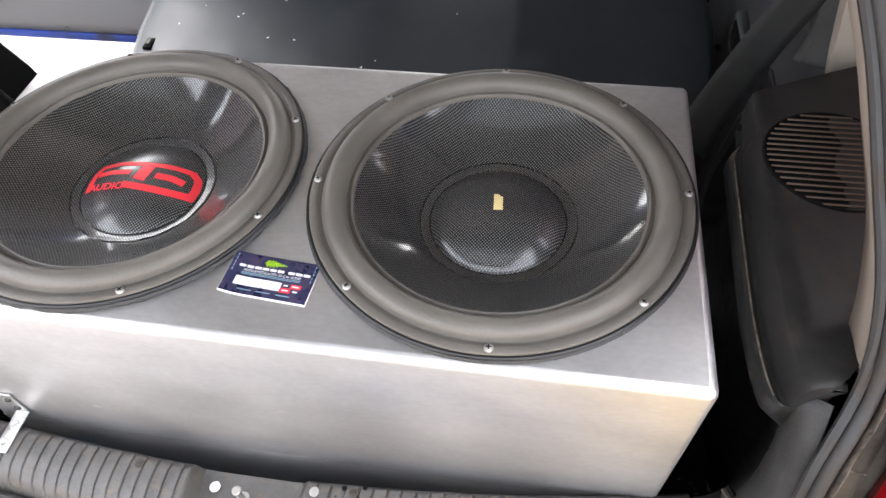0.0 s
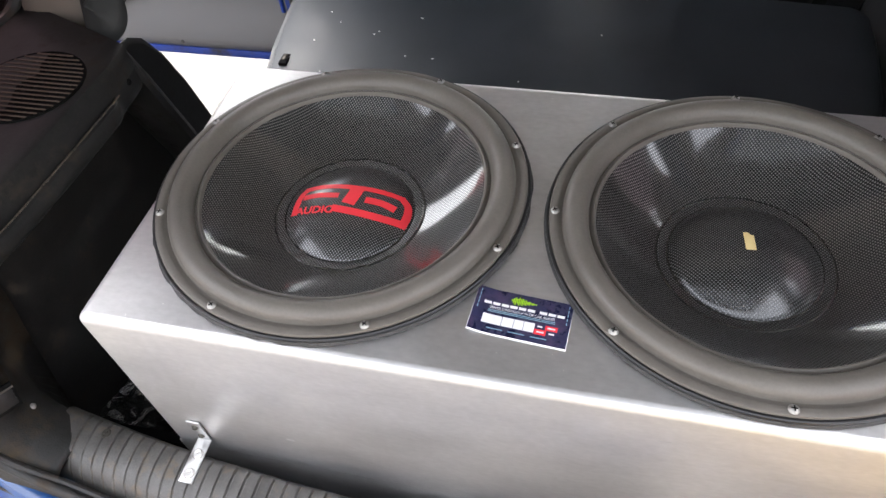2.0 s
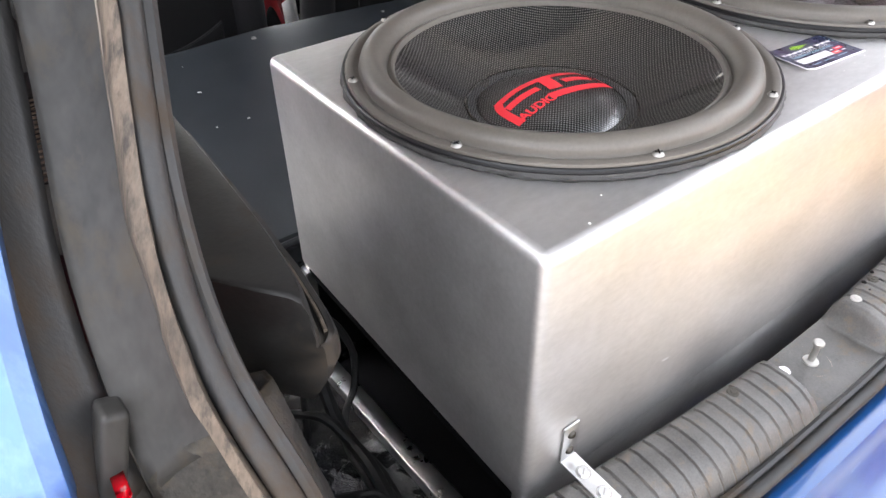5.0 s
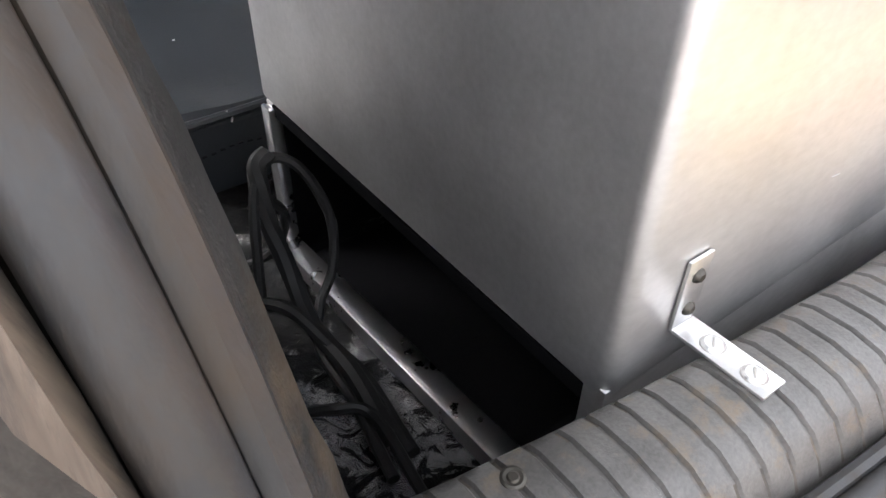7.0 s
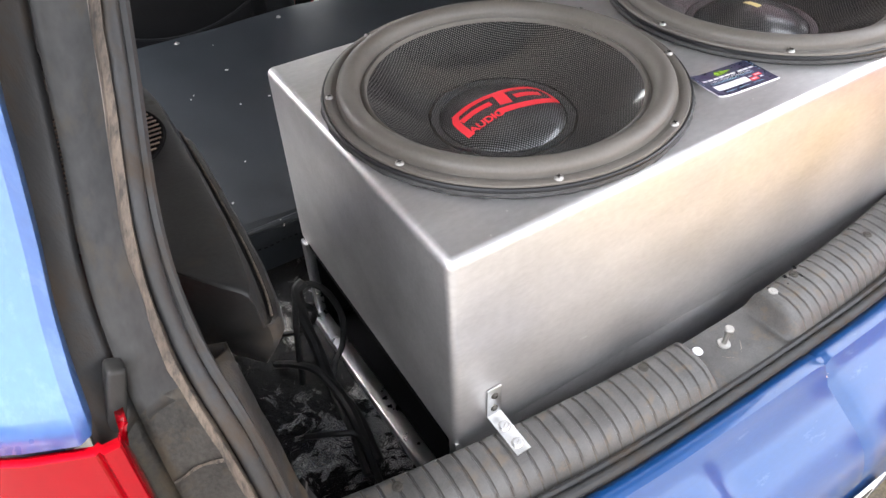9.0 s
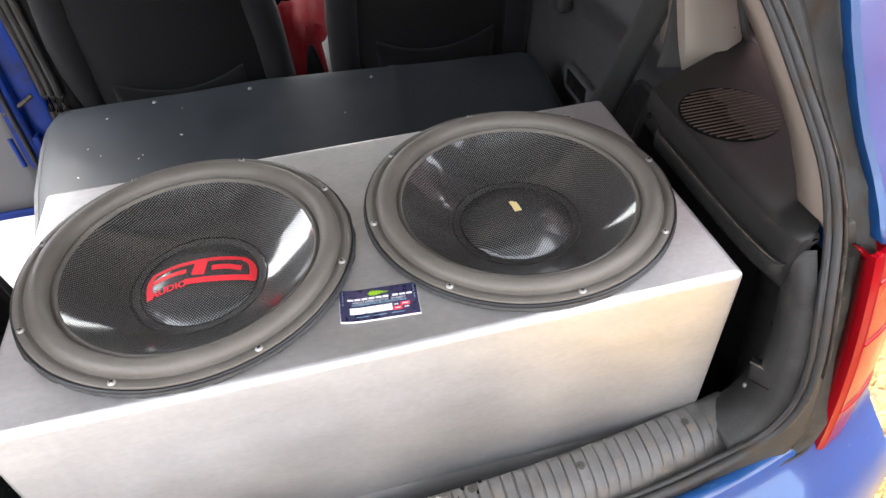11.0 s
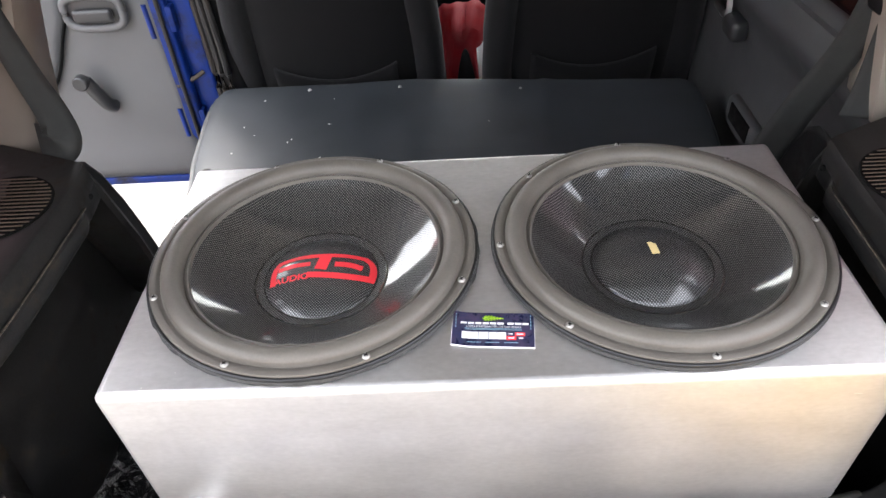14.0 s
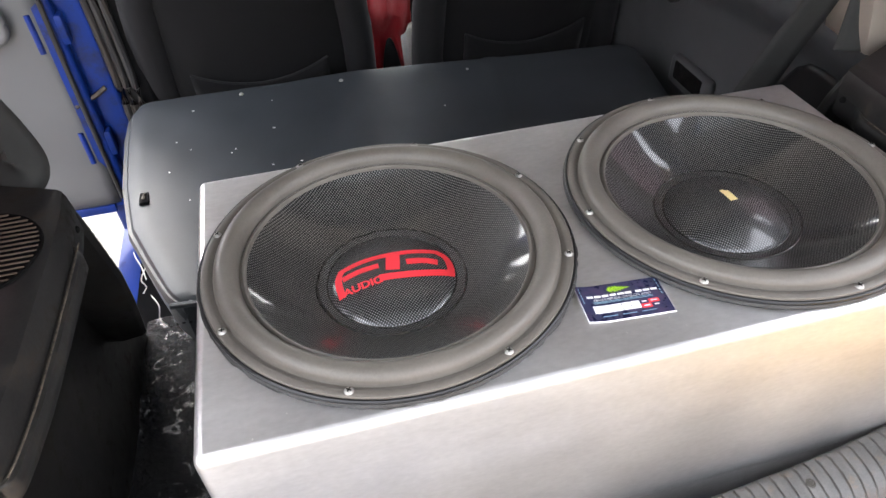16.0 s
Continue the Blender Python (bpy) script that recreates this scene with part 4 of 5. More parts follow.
    solid(part("opening_trim", loft(rows, flip=s < 0), BEIGE, car, "beige trim strip round the tailgate opening"), 0.003)
    # quarter window: rubber frame and tinted pane
    corners = [(c_[0] + wx, c_[1], c_[2]) for c_ in ((.694, .12, 1.060), (.702, .28, 1.048), (.700, .432, 1.034), (.674, .494, 1.17), (.642, .555, 1.30), (.615, .42, 1.40), (.655, .24, 1.22))]
    loop = [at(s, c_) for c_ in corners]
    win = part("quarter_window", tube(loop + [loop[0]], 0.010, 60, 8), RUBBER, car, "tinted quarter window in black rubber")
    bm = bm_new()
    bm.faces.new([bm.verts.new(p) for p in loop])
    part("window_pane", bm, LENSGLASS, win, smooth=False)

# right rear door, closed
X = 1.055
rows = []
for y_ in [0.44 + k * 0.04 for k in range(24)]:
    u = (y_ - .60) / .76
    belt = 1.045 - 0.03 * u
    row = []
    for v in [k / 60 for k in range(61)]:
        z = 0.34 + (belt - 0.34) * v
        out_ = 0.026 * math.exp(-((v - 0.885) / 0.055) ** 2) - 0.006 * math.exp(-((v - 0.945) / 0.010) ** 2) + 0.010 / (1 + math.exp((0.80 - .05 * u - v) * 90)) + 0.014 * math.exp(-((v - 0.50) / 0.12) ** 2) * min(1, max(0, (1.15 - y_) / .2)) + 0.02 * max(0, 0.25 - v) / .25
        row.append((X - out_ + 0.03 * max(0, v - 0.97) / .03, y_, z))
    rows.append(row)
rdoor = part("rear_door", loft(rows, flip=True), DOORSHADED, car, "closed rear door, grey plastic trim darkened for cabin shade")
solid(rdoor, 0.02)
turn_ = Matrix.Translation((X - .034, 1.130, .905)) @ Euler((radians(28), 0, 0)).to_matrix().to_4x4() @ Matrix.Diagonal((1, 1.55, 1.0, 1)) @ Euler((0, radians(-90), 0)).to_matrix().to_4x4()
part("handle_ring", moved(lathe([(.026, 0), (.0275, .006), (.030, .0075), (.0325, .006), (.034, -.004)], 32), turn_), ZINC, rdoor, "chrome rim of the inner handle")
part("handle_cup", moved(lathe([(0, .002), (.028, .003)], 28), turn_), HOLESHADE, rdoor)
part("door_handle", box(bm_new(), (X - .046, 1.090, .872), (X - .024, 1.160, .892), 0.007, 3), HANDLE, rdoor, "dark inner handle")
part("handle_base", box(bm_new(), (X - .042, 1.020, .838), (X - .002, 1.100, .888), 0.014, 3), HANDLE, rdoor)
arm = part("armrest", box(bm_new(), (X - .030, .82, .662), (X, .990, .736), 0.014, 3), DOORSHADED, rdoor)
part("pull_cup", box(bm_new(), (X - .0320, .845, .682), (X - .02, .965, .728), 0.006, 3), HOLESHADE, arm)
part("window_crank", tube([(X - .02, 1.05, .60), (X - .035, 1.05, .60), (X - .04, 1.09, .56), (X - .045, 1.12, .53)], 0.008, 16, 8), HANDLE, rdoor)
bm = box(bm_new(), (X + .012, .62, 1.03), (X + .016, 1.34, 1.40))
part("door_pane", bm, LENSGLASS, rdoor, smooth=False)
part("door_frame", tube([(X, .60, 1.03), (X - .02, .62, 1.2), (X - .06, .66, 1.40)], 0.022, 16, 8), RUBBER, rdoor)
part("b_pillar", box(bm_new(), (X - .06, 1.34, .30), (X + .04, 1.46, 1.42), 0.02, 3), TRIM, car)
part("front_door", box(bm_new(), (X - .02, 1.46, .30), (X + .03, 2.3, .96), 0.03, 3), DOORSHADED, car, "closed front door, grey trim darkened for cabin shade")

# left rear door, swung open
Y = 1.275
HX = -0.398
ldoor_rows = []
for k in range(27):
    x = HX + 0.028 - 0.79 * k / 26
    row = []
    for v in [j / 18 for j in range(19)]:
        z = 0.385 + 0.60 * v
        bul = 0.010 * (1 / (1 + math.exp((v - 0.155) * 60))) - 0.006 + 0.014 * math.exp(-((v - 0.97) / 0.03) ** 2)
        edge = (0.005 if k == 0 else 0.0) + (0.004 if v == 0 else 0.0)
        row.append((x + (0.014 * (v - 0.4) if k == 0 else 0), Y - bul + edge, z))
    ldoor_rows.append(row)
ldoor = part("open_rear_door", loft(ldoor_rows, flip=True), DOORTRIM, car, "rear door swung wide open, grey plastic trim")
solid(ldoor, 0.01)
part("door_shell", box(bm_new(), (HX - .80, Y + .008, .365), (HX + .052, Y + .040, .985), 0.010, 3), BLUEIN, ldoor, "blue painted door shell")
part("door_lower_edge", box(bm_new(), (HX - .78, Y - .004, .360), (HX + .005, Y + .010, .384), 0.003), BLUEIN, ldoor)
part("door_seal", tube([(HX + .030, Y + .003, .40), (HX + .032, Y + .001, .70), (HX + .036, Y, .96)], 0.006, 16, 8), RUBBER, ldoor)
# armrest insert outlined by a dark groove
groove = spline([(-.585, Y - .006, .985), (-.600, Y - .008, .90), (-.635, Y - .008, .83), (-.688, Y - .008, .73), (-.775, Y - .008, .63), (-.885, Y - .008, .53), (-.95, Y - .008, .49)], 40)
part("insert_groove", tube(groove, 0.0042, 40, 6), HOLESHADE, ldoor)
rows = []
for p_ in groove:
    rows.append([(p_.x - .004 - (p_.x + 1.14) * u_, p_.y + .004 - .030 * math.sin(min(1.0, u_ * 2.2) * math.pi / 2), p_.z + .02 * u_) for u_ in (0, .05, .12, .25, .45, .7, 1.0)])
insert = part("door_insert", loft(rows), DOORTRIM, ldoor)
solid(insert, 0.004, 1.0)
# handle cup and lever
hx, hz = -0.522, 0.900
ring = [(hx + .074 * math.copysign(abs(math.cos(a)) ** .6, math.cos(a)), Y - .012, hz + .042 * math.copysign(abs(math.sin(a)) ** .6, math.sin(a))) for a in [2 * math.pi * k / 24 for k in range(25)]]
part("handle_surround", tube(ring, 0.0110, 72, 10), DOORTRIM, ldoor)
part("handle_recess", box(bm_new(), (hx - .066, Y - .011, hz - .034), (hx + .066, Y - .007, hz + .034), 0.0015), HANDLE, ldoor)
part("door_handle", box(bm_new(), (hx - .052, Y - .030, hz - .024), (hx + .050, Y - .012, hz + .010), 0.009, 3), HANDLE, ldoor, "grey plastic inner handle")
# window crank
cx_, cz_ = -0.617, 0.722
crank = part("window_crank", tube([(cx_ + .044, Y - .004, cz_ - .092), (cx_ + .036, Y - .022, cz_ - .074), (cx_ + .020, Y - .030, cz_ - .030), (cx_ + .006, Y - .032, cz_ + .002)], 0.0185, 20, 10), HANDLE, ldoor, "grey window crank")
part("crank_knob", moved(lathe([(0, .026), (.017, .026), (.0200, .023), (.0200, .0), (.017, -.004)], 20), Matrix.Translation((cx_ + .004, Y - .036, cz_ + .004)) @ Euler((radians(90), 0, 0)).to_matrix().to_4x4()), HANDLE, crank)
part("trim_plug", moved(lathe([(0, .002), (.005, .002), (.006, 0)], 14), Matrix.Translation((-.745, Y - .013, .408)) @ Euler((radians(90), 0, 0)).to_matrix().to_4x4()), HANDLE, ldoor)
part("lock_barrel", moved(lathe([(0, .02), (.010, .02), (.012, .0)], 16), Matrix.Translation((-.855, Y - .03, .722)) @ Euler((radians(90), 0, 0)).to_matrix().to_4x4()), ZINC, ldoor)

# left B pillar with hinges, seals and inner trim
part("b_pillar", box(bm_new(), (-.415, 1.315, .24), (-.285, 1.42, 1.42), 0.012, 3), BLUEIN, car, "blue painted door pillar")
for hz_ in (.86, .56):
    hinge = part("door_hinge", box(bm_new(), (-.405, 1.285, hz_ - .035), (-.335, 1.318, hz_ + .035), 0.006, 2), BLUEIN, car)
    part("hinge_pin", moved(lathe([(0, .09), (.007, .09), (.007, 0), (0, 0)], 12), Matrix.Translation((-.40, 1.283, hz_ - .045))), BLUEIN, hinge)
part("check_strap", tube([(-.385, 1.285, .672), (-.36, 1.292, .680), (-.335, 1.300, .688), (-.31, 1.312, .700)], 0.0060, 12, 6), RUST, car, "dirty metal door check strap")
for k, xx in enumerate((-.282, -.262, -.240)):
    part("pillar_seal", tube([(xx, 1.312 - .010 * k, .30), (xx + .004, 1.308 - .010 * k, .7), (xx, 1.315 - .010 * k, 1.05), (xx + .02, 1.34, 1.42)], 0.0095, 24, 8), RUBBER, car)
part("pillar_inner_trim", box(bm_new(), (-.272, 1.30, .30), (-.195, 1.44, 1.42), 0.018, 3), TRIM, car)

# load floor
rows = []
for i in range(61):
    x = XC - .60 + i / 60 * 1.2
    rows.append([(x, y_, 0.494 + (.546 - y_) * .105 + 0.007 * noise.noise(Vector((x * 18, y_ * 18, 0))) + 0.004 * noise.noise(Vector((x * 55, y_ * 55, 4)))) for y_ in [-.03 + j / 50 * .73 for j in range(51)]])
part("load_floor", loft(rows), FOIL, car, "load floor under crumpled torn foil and bitumen")
part("rear_panel_inside", box(bm_new(), (XC - .53, .010, .40), (XC + .53, .022, .66)), INSIDE, car)

# ---------------------------------------------------------------- folded rear backrest
def fold_z(y):
    return 0.715 - 0.21 * (1.13 - y)


backrest = thing("folded_rear_backrest", "folded rear seat backrest covered in scuffed black vinyl", "seat")
NX, NY = 72, 40


def half_width(v):
    """Half the width of the cushion, from its load-bay edge (0) to its front edge (1)."""
    pts = [(0, .515), (.06, .545), (.2, .580), (.35, .615), (.55, .628), (.8, .627), (.93, .618), (1, .590)]
    for (a, p), (b, q) in zip(pts, pts[1:]):
        if a <= v <= b:
            return p + (q - p) * (v - a) / (b - a)
    return pts[-1][1]


rows = []
for j in range(NY + 1):
    v = j / NY
    y_ = 0.600 + 0.575 * v
    hw = half_width(v)
    row = []
    for i in range(NX + 1):
        u = -1 + 2 * i / NX
        x = 0.376 + hw * u
        edge = max(0.0, (abs(u) - 0.955) / 0.045)
        e2 = max(0.0, (0.03 - v) / 0.03) + max(0.0, (v - 0.965) / 0.035)
        z = fold_z(y_) - 0.030 * edge ** 2 - 0.016 * e2 ** 2
        z += 0.0035 * noise.noise(Vector((x * 5, y_ * 5, 1))) + 0.0014 * noise.noise(Vector((x * 16, y_ * 16, 7)))
        z += 0.006 * math.exp(-((x - .60 - .1 * (y_ - 1)) / .012) ** 2) * v * v - 0.012 * math.exp(-((x - .05) ** 2 + (y_ - .66) ** 2) / .004)
        yy = y_ - .075 * v * v * max(0.0, (x - .30) / .70) + (0.010 * noise.noise(Vector((x * 6, 0, 0))) + 0.004 * noise.noise(Vector((x * 22, 0, 3))) if j == NY else 0)
        row.append((x, yy, z))
    rows.append(row)
part("vinyl_cover", loft(rows), VINYL, backrest, "scuffed black vinyl cover")
outline = []
for j in range(0, NY + 1, 2):
    outline.append((0.376 - (half_width(j / NY) - .004), 0.603 + 0.568 * j / NY))
outline += [(0.752 - x, y_) for x, y_ in reversed(outline)]
bm = prism(outline, 0, 1)
for v_ in bm.verts:
    v_.co.y -= .075 * max(0.0, (v_.co.y - .6) / .575) ** 2 * max(0.0, (v_.co.x - .30) / .70)
    v_.co.z = fold_z(v_.co.y) - (0.013 if v_.co.z > .5 else 0.11)
part("cushion", bm, VINYL, backrest)
part("edge_piping", tube([(-.155, .602, fold_z(.602) - .004), (-.05, .596, fold_z(.6) - .006), (.10, .597, fold_z(.6) - .006), (.4, .597, fold_z(.6) - .006), (.86, .60, fold_z(.6) - .004)], 0.006, 60, 8), VINYL, backrest)
bm = bm_new()
for k in range(90):
    x = -.17 + k * .0118
    box(bm, (x, .5985, fold_z(.6) - .052 + .002 * math.sin(k * .9)), (x + .0062, .6012, fold_z(.6) - .0505 + .002 * math.sin(k * .9)))
part("stitching", bm, SEATSIDE, backrest)
for x, y_ in ((.016, 1.138), (.248, 1.133), (.551, 1.104), (.792, 1.080), (-.12, .606)):
    part("cover_stud", moved(lathe([(0, .004), (.003, .0035), (.005, .0015), (.0058, 0)], 14), Matrix.Translation((x, y_, fold_z(y_) + (.0005 if y_ > 1 else -.008)))), SCREW, backrest, "shiny upholstery stud")
part("latch_slot", moved(box(bm_new(), (-.209, .850, -.004), (-.191, .886, .0035), 0.0015), Matrix.Translation((0, 0, fold_z(.868) - .0005))), HOLESHADE, backrest, "black latch slot")
part("latch_tongue", moved(box(bm_new(), (-.205, .862, -.004), (-.197, .880, .0048), 0.001), Matrix.Translation((0, 0, fold_z(.868)))), DARKSCREW, backrest)
rng = random.Random(8)
for k in range(24):
    x, y_ = rng.uniform(-.2, .95), rng.uniform(.66, 1.12)
    if rng.random() < .55:
        x = rng.uniform(-.2, .2)
    w = rng.uniform(.0008, .0022)
    part("scuff_mark", moved(box(bm_new(), (-w * rng.uniform(1, 3), -w, -.0004), (w, w, .0006), 0.0002, 1), Matrix.Translation((x, y_, fold_z(y_) + .0015 + .0035 * noise.noise(Vector((x * 5, y_ * 5, 1))))) @ Euler((0, 0, rng.uniform(0, 3))).to_matrix().to_4x4()), THREAD, backrest)
for pts in ([(-.222, .745, .625), (-.214, .72, .632), (-.205, .70, .622), (-.198, .675, .612)], [(-.20, .70, .618), (-.212, .69, .600), (-.206, .682, .588), (-.214, .676, .578)], [(-.19, .64, .602), (-.178, .618, .592), (-.182, .606, .570), (-.172, .600, .556)], [(.012, .595, .603), (.016, .592, .596), (.014, .590, .590)]):
    part("loose_thread", tube(pts, 0.0012, 24, 5), THREAD, backrest, "loose white sewing thread")

# ---------------------------------------------------------------- front seats
def front_seat():
    seat = thing("front_seat", "black cloth front seat seen from behind", "seat", "front seats")
    W = 0.255

    def shell(w, d, z0, z1, y0, taper, n=20, sides=36):
        rows = []
        for k in range(n + 1):
            t = k / n
            z = z0 + (z1 - z0) * t
            f = 1 - taper * t ** 2
            cap = math.sqrt(max(0.0, 1 - max(0.0, (t - .88) / .12) ** 2)) if t > .88 else 1.0
            ww, dd = w * f * (0.55 + .45 * cap), d * max(0.08, cap)
            row = []
            for q in range(sides):
                a = 2 * math.pi * q / sides
                c, s_ = math.cos(a), math.sin(a)
                row.append((ww * math.copysign(abs(c) ** .45, c), y0 - (z - .5) * .23 + dd * math.copysign(abs(s_) ** .6, s_) - .018 * (1 - abs(c)) , z))
            rows.append(row)
        bm = loft(rows, closed_v=True)
        bm.faces.new([bm.verts.new(p) for p in rows[-1]])
        return bm

    part("backrest", jitter(shell(W, .075, .32, 1.12, 1.43, .16), .004, 14), SEAT, seat)
    # map pocket
    rows = []
    for k in range(9):
        t = k / 8
        rows.append([])
        for i in range(21):
            u = -1 + 2 * i / 20
            top = .715 - .045 * (1 - u * u)
            z = .36 + (top - .36) * t
            rows[-1].append((u * W * .66, 1.43 - (z - .5) * .23 - .104 - .010 * (1 - u * u), z))
    pk = part("map_pocket", loft(rows), SEAT, seat, "black map pocket")
    solid(pk, .006)
    rim = [rows[-1][i] for i in range(0, 21, 2)]
    part("pocket_hem", tube([(p[0], p[1] - .002, p[2]) for p in rim], .0035, 40, 6), SEATSIDE, seat)
    for sd in (-1, 1):
        part("side_bolster", jitter(tube([(sd * W * .98, 1.40, .34), (sd * W * 1.0, 1.36, .6), (sd * W * .95, 1.31, .85), (sd * W * .82, 1.27, 1.04)], .045, 20, 12), .003, 20), SEATSIDE, seat)
    part("cushion", jitter(box(bm_new(), (-W, 1.40, .30), (W, 1.92, .46), .05, 4), .004, 10), SEAT, seat)
    for sd in (-1, 1):
        part("headrest_post", tube([(sd * .06, 1.285, 1.10), (sd * .06, 1.27, 1.18)], .006, 4, 8), ZINC, seat)
    part("headrest", jitter(box(bm_new(), (-.13, 1.225, 1.16), (.13, 1.315, 1.32), .04, 4), .003, 12), SEAT, seat)
    return seat


seat = front_seat()
seat.location = (0.065, 0, 0)
copy_thing(seat, pose(0.765, 0.01, 0))

# red garment and white cloth lying between the seats
rows = []
for k in range(29):
    t = k / 28
    row = []
    for i in range(25):
        u = i / 24
        top = .765 - .035 * (2 * u - 1.15) ** 2 + .006 * math.sin(u * 13)
        z = .36 + (top - .36) * t
        fold = .020 * math.sin(u * 11 + t * 5) + .010 * math.sin(u * 23 - t * 9) + .03 * noise.noise(Vector((u * 4, t * 5, 2)))
        row.append((  .325 + .185 * u + .010 * math.sin(t * 6), 1.50 + fold + .05 * max(0, t - .85) / .15, z))
    rows.append(row)
shirt = tagged(part("red_garment", loft(rows), SHIRT), "crumpled red garment lying between the front seats", "clothing")
solid(shirt, .004)
rows = [[(.470 + .035 * u - .012 * t, 1.455 + .008 * math.sin(u * 7 + t * 3), .45 + .21 * t + .04 * u) for u in [i / 6 for i in range(7)]] for t in [k / 10 for k in range(11)]]
solid(tagged(part("white_cloth", loft(rows), WHITE), "white cloth corner beside the red garment", "clothing"), .004)
rows = [[(.395 + .055 * u, 1.452 + .006 * math.sin(u * 6), .45 + (.21 - .10 * (2 * u - 1) ** 2) * t) for u in [i / 10 for i in range(11)]] for t in [k / 8 for k in range(9)]]
solid(part("dark_lining", loft(rows), SEAT, shirt), .002)

# ---------------------------------------------------------------- seat belts
def strap(name, pts, w0, w1, towards, lab):
    path = spline(pts, 36)
    rows = []
    for i, p in enumerate(path):
        d = (path[min(i + 1, 36)] - path[max(i - 1, 0)]).normalized()
        a = d.cross(Vector(towards)).normalized()
        w = w0 + (w1 - w0) * (i / 36) ** 2
        rows.append([p + a * w * u for u in (-.5, -.25, 0, .25, .5)])
    ob = part(name, loft(rows), BELT)
    solid(ob, .0016, 0)
    return tagged(ob, lab, "seat belt", "rear seat belts")


belt = strap("seat_belt", [at(-1, (.604, .478, 1.25)), at(-1, (.590, .470, 1.18)), at(-1, (.574, .458, 1.12)), at(-1, (.553, .440, 1.075)), at(-1, (.540, .420, 1.046)), at(-1, (.545, .408, 1.034)), at(-1, (.575, .412, 1.031))], .036, .070, (-.75, .60, -.25), "black rear seat belt webbing folded on the shelf")
part("belt_guide", box(bm_new(), tuple(at(-1, (.600, .474, 1.240)) - Vector((.018, .030, .04))), tuple(at(-1, (.600, .474, 1.240)) + Vector((.018, .030, .04))), .012, 3), TRIM, belt)
belt = strap("seat_belt", [at(1, (.635, .525, 1.15)), at(1, (.628, .530, 1.09)), at(1, (.615, .545, 1.02)), at(1, (.600, .565, .95)), at(1, (.585, .590, .86)), at(1, (.570, .615, .76)), at(1, (.56, .63, .68))], .046, .072, (.35, .85, -.35), "black rear seat belt webbing hanging from the pillar")
part("belt_guide", box(bm_new(), tuple(at(1, (.640, .52, 1.155)) - Vector((.018, .030, .035))), tuple(at(1, (.640, .52, 1.155)) + Vector((.018, .030, .035))), .012, 3), TRIM, belt)
strap("seat_belt", [at(1, (.648, .50, 1.17)), at(1, (.642, .49, 1.10)), at(1, (.638, .475, 1.03)), at(1, (.630, .455, .985))], .030, .060, (.45, .80, -.35), "black belt webbing running down into the shelf")

# ---------------------------------------------------------------- speaker box
L, D = 0.84, 0.413


def leaning(bm):
    """The box's back leans out towards its foot."""
    for v_ in bm.verts:
        if v_.co.y > .25:
            v_.co.y += (TOP - v_.co.z) * .07 * min(1.0, (v_.co.y - .25) / .13)
    return bm


box_thing = thing("speaker_box", "large box clad in brushed sheet metal, side port open", "speaker box", at=(0, 0, 0))
HOLES = ((0.2074, 0.2101), (0.6310, 0.2090))
RH = 0.192
bm = box(bm_new(), (0, 0, .692), (L, D, TOP), 0.009, 4)
top = max(bm.faces, key=lambda f_: f_.calc_center_median().z + f_.calc_area())
bmesh.ops.delete(bm, geom=[top], context="FACES_ONLY")
for (hx_, hy_), (xa, xb) in zip(HOLES, ((.009, .4192), (.4192, L - .009))):
    ring, edge = [], []
    for k in range(128):
        a = 2 * math.pi * k / 128
        c_, s_ = math.cos(a), math.sin(a)
        ring.append((hx_ + RH * c_, hy_ + RH * s_, TOP))
        t_ = min(((xb if c_ > 0 else xa) - hx_) / c_ if abs(c_) > 1e-9 else 9, ((D - .009 if s_ > 0 else .009) - hy_) / s_ if abs(s_) > 1e-9 else 9)
        edge.append((hx_ + t_ * c_, hy_ + t_ * s_, TOP))
    for cxx, cyy in ((xa, .009), (xa, D - .009), (xb, .009), (xb, D - .009)):
        k = min(range(128), key=lambda q: (edge[q][0] - cxx) ** 2 + (edge[q][1] - cyy) ** 2)
        edge[k] = (cxx, cyy, TOP)
    loft([[e_, r_, (r_[0], r_[1], TOP - .012)] for e_, r_ in zip(edge, ring)], closed_u=True, bm=bm, flip=False)
bmesh.ops.recalc_face_normals(bm, faces=bm.faces)
part("metal_shell", leaning(bm), STEEL, box_thing, "brushed sheet metal cladding")
part("front_panel", box(bm_new(), (.0008, .0008, .515), (L - .0008, .016, .703), .0006), STEEL, box_thing)
part("back_panel", leaning(box(bm_new(), (.003, D - .016, .50), (L - .003, D - .0035, .6915), .001)), STEEL, box_thing)
part("end_panel", leaning(box(bm_new(), (L - .016, .0165, .515), (L - .003, D - .0165, .6915), .001)), STEEL, box_thing)
part("port_lining", leaning(box(bm_new(), (.004, D - .0190, .50), (.2995, D - .0163, .679), .0005)), INSIDE, box_thing)
part("port_roof", leaning(box(bm_new(), (.0025, .0165, .680), (L - .0165, D - .0165, .6915), .001)), INSIDE, box_thing, "black lined port")
part("port_wall", leaning(box(bm_new(), (.30, .0165, .52), (.31, D - .0165, .6795), .001)), INSIDE, box_thing)
bm = box(bm_new(), (.012, .0165, 0), (.2995, D - .0165, .006), .0005)
for v_ in bm.verts:
    v_.co.z += .566 - .13 * v_.co.y
part("port_floor", bm, INSIDE, box_thing)
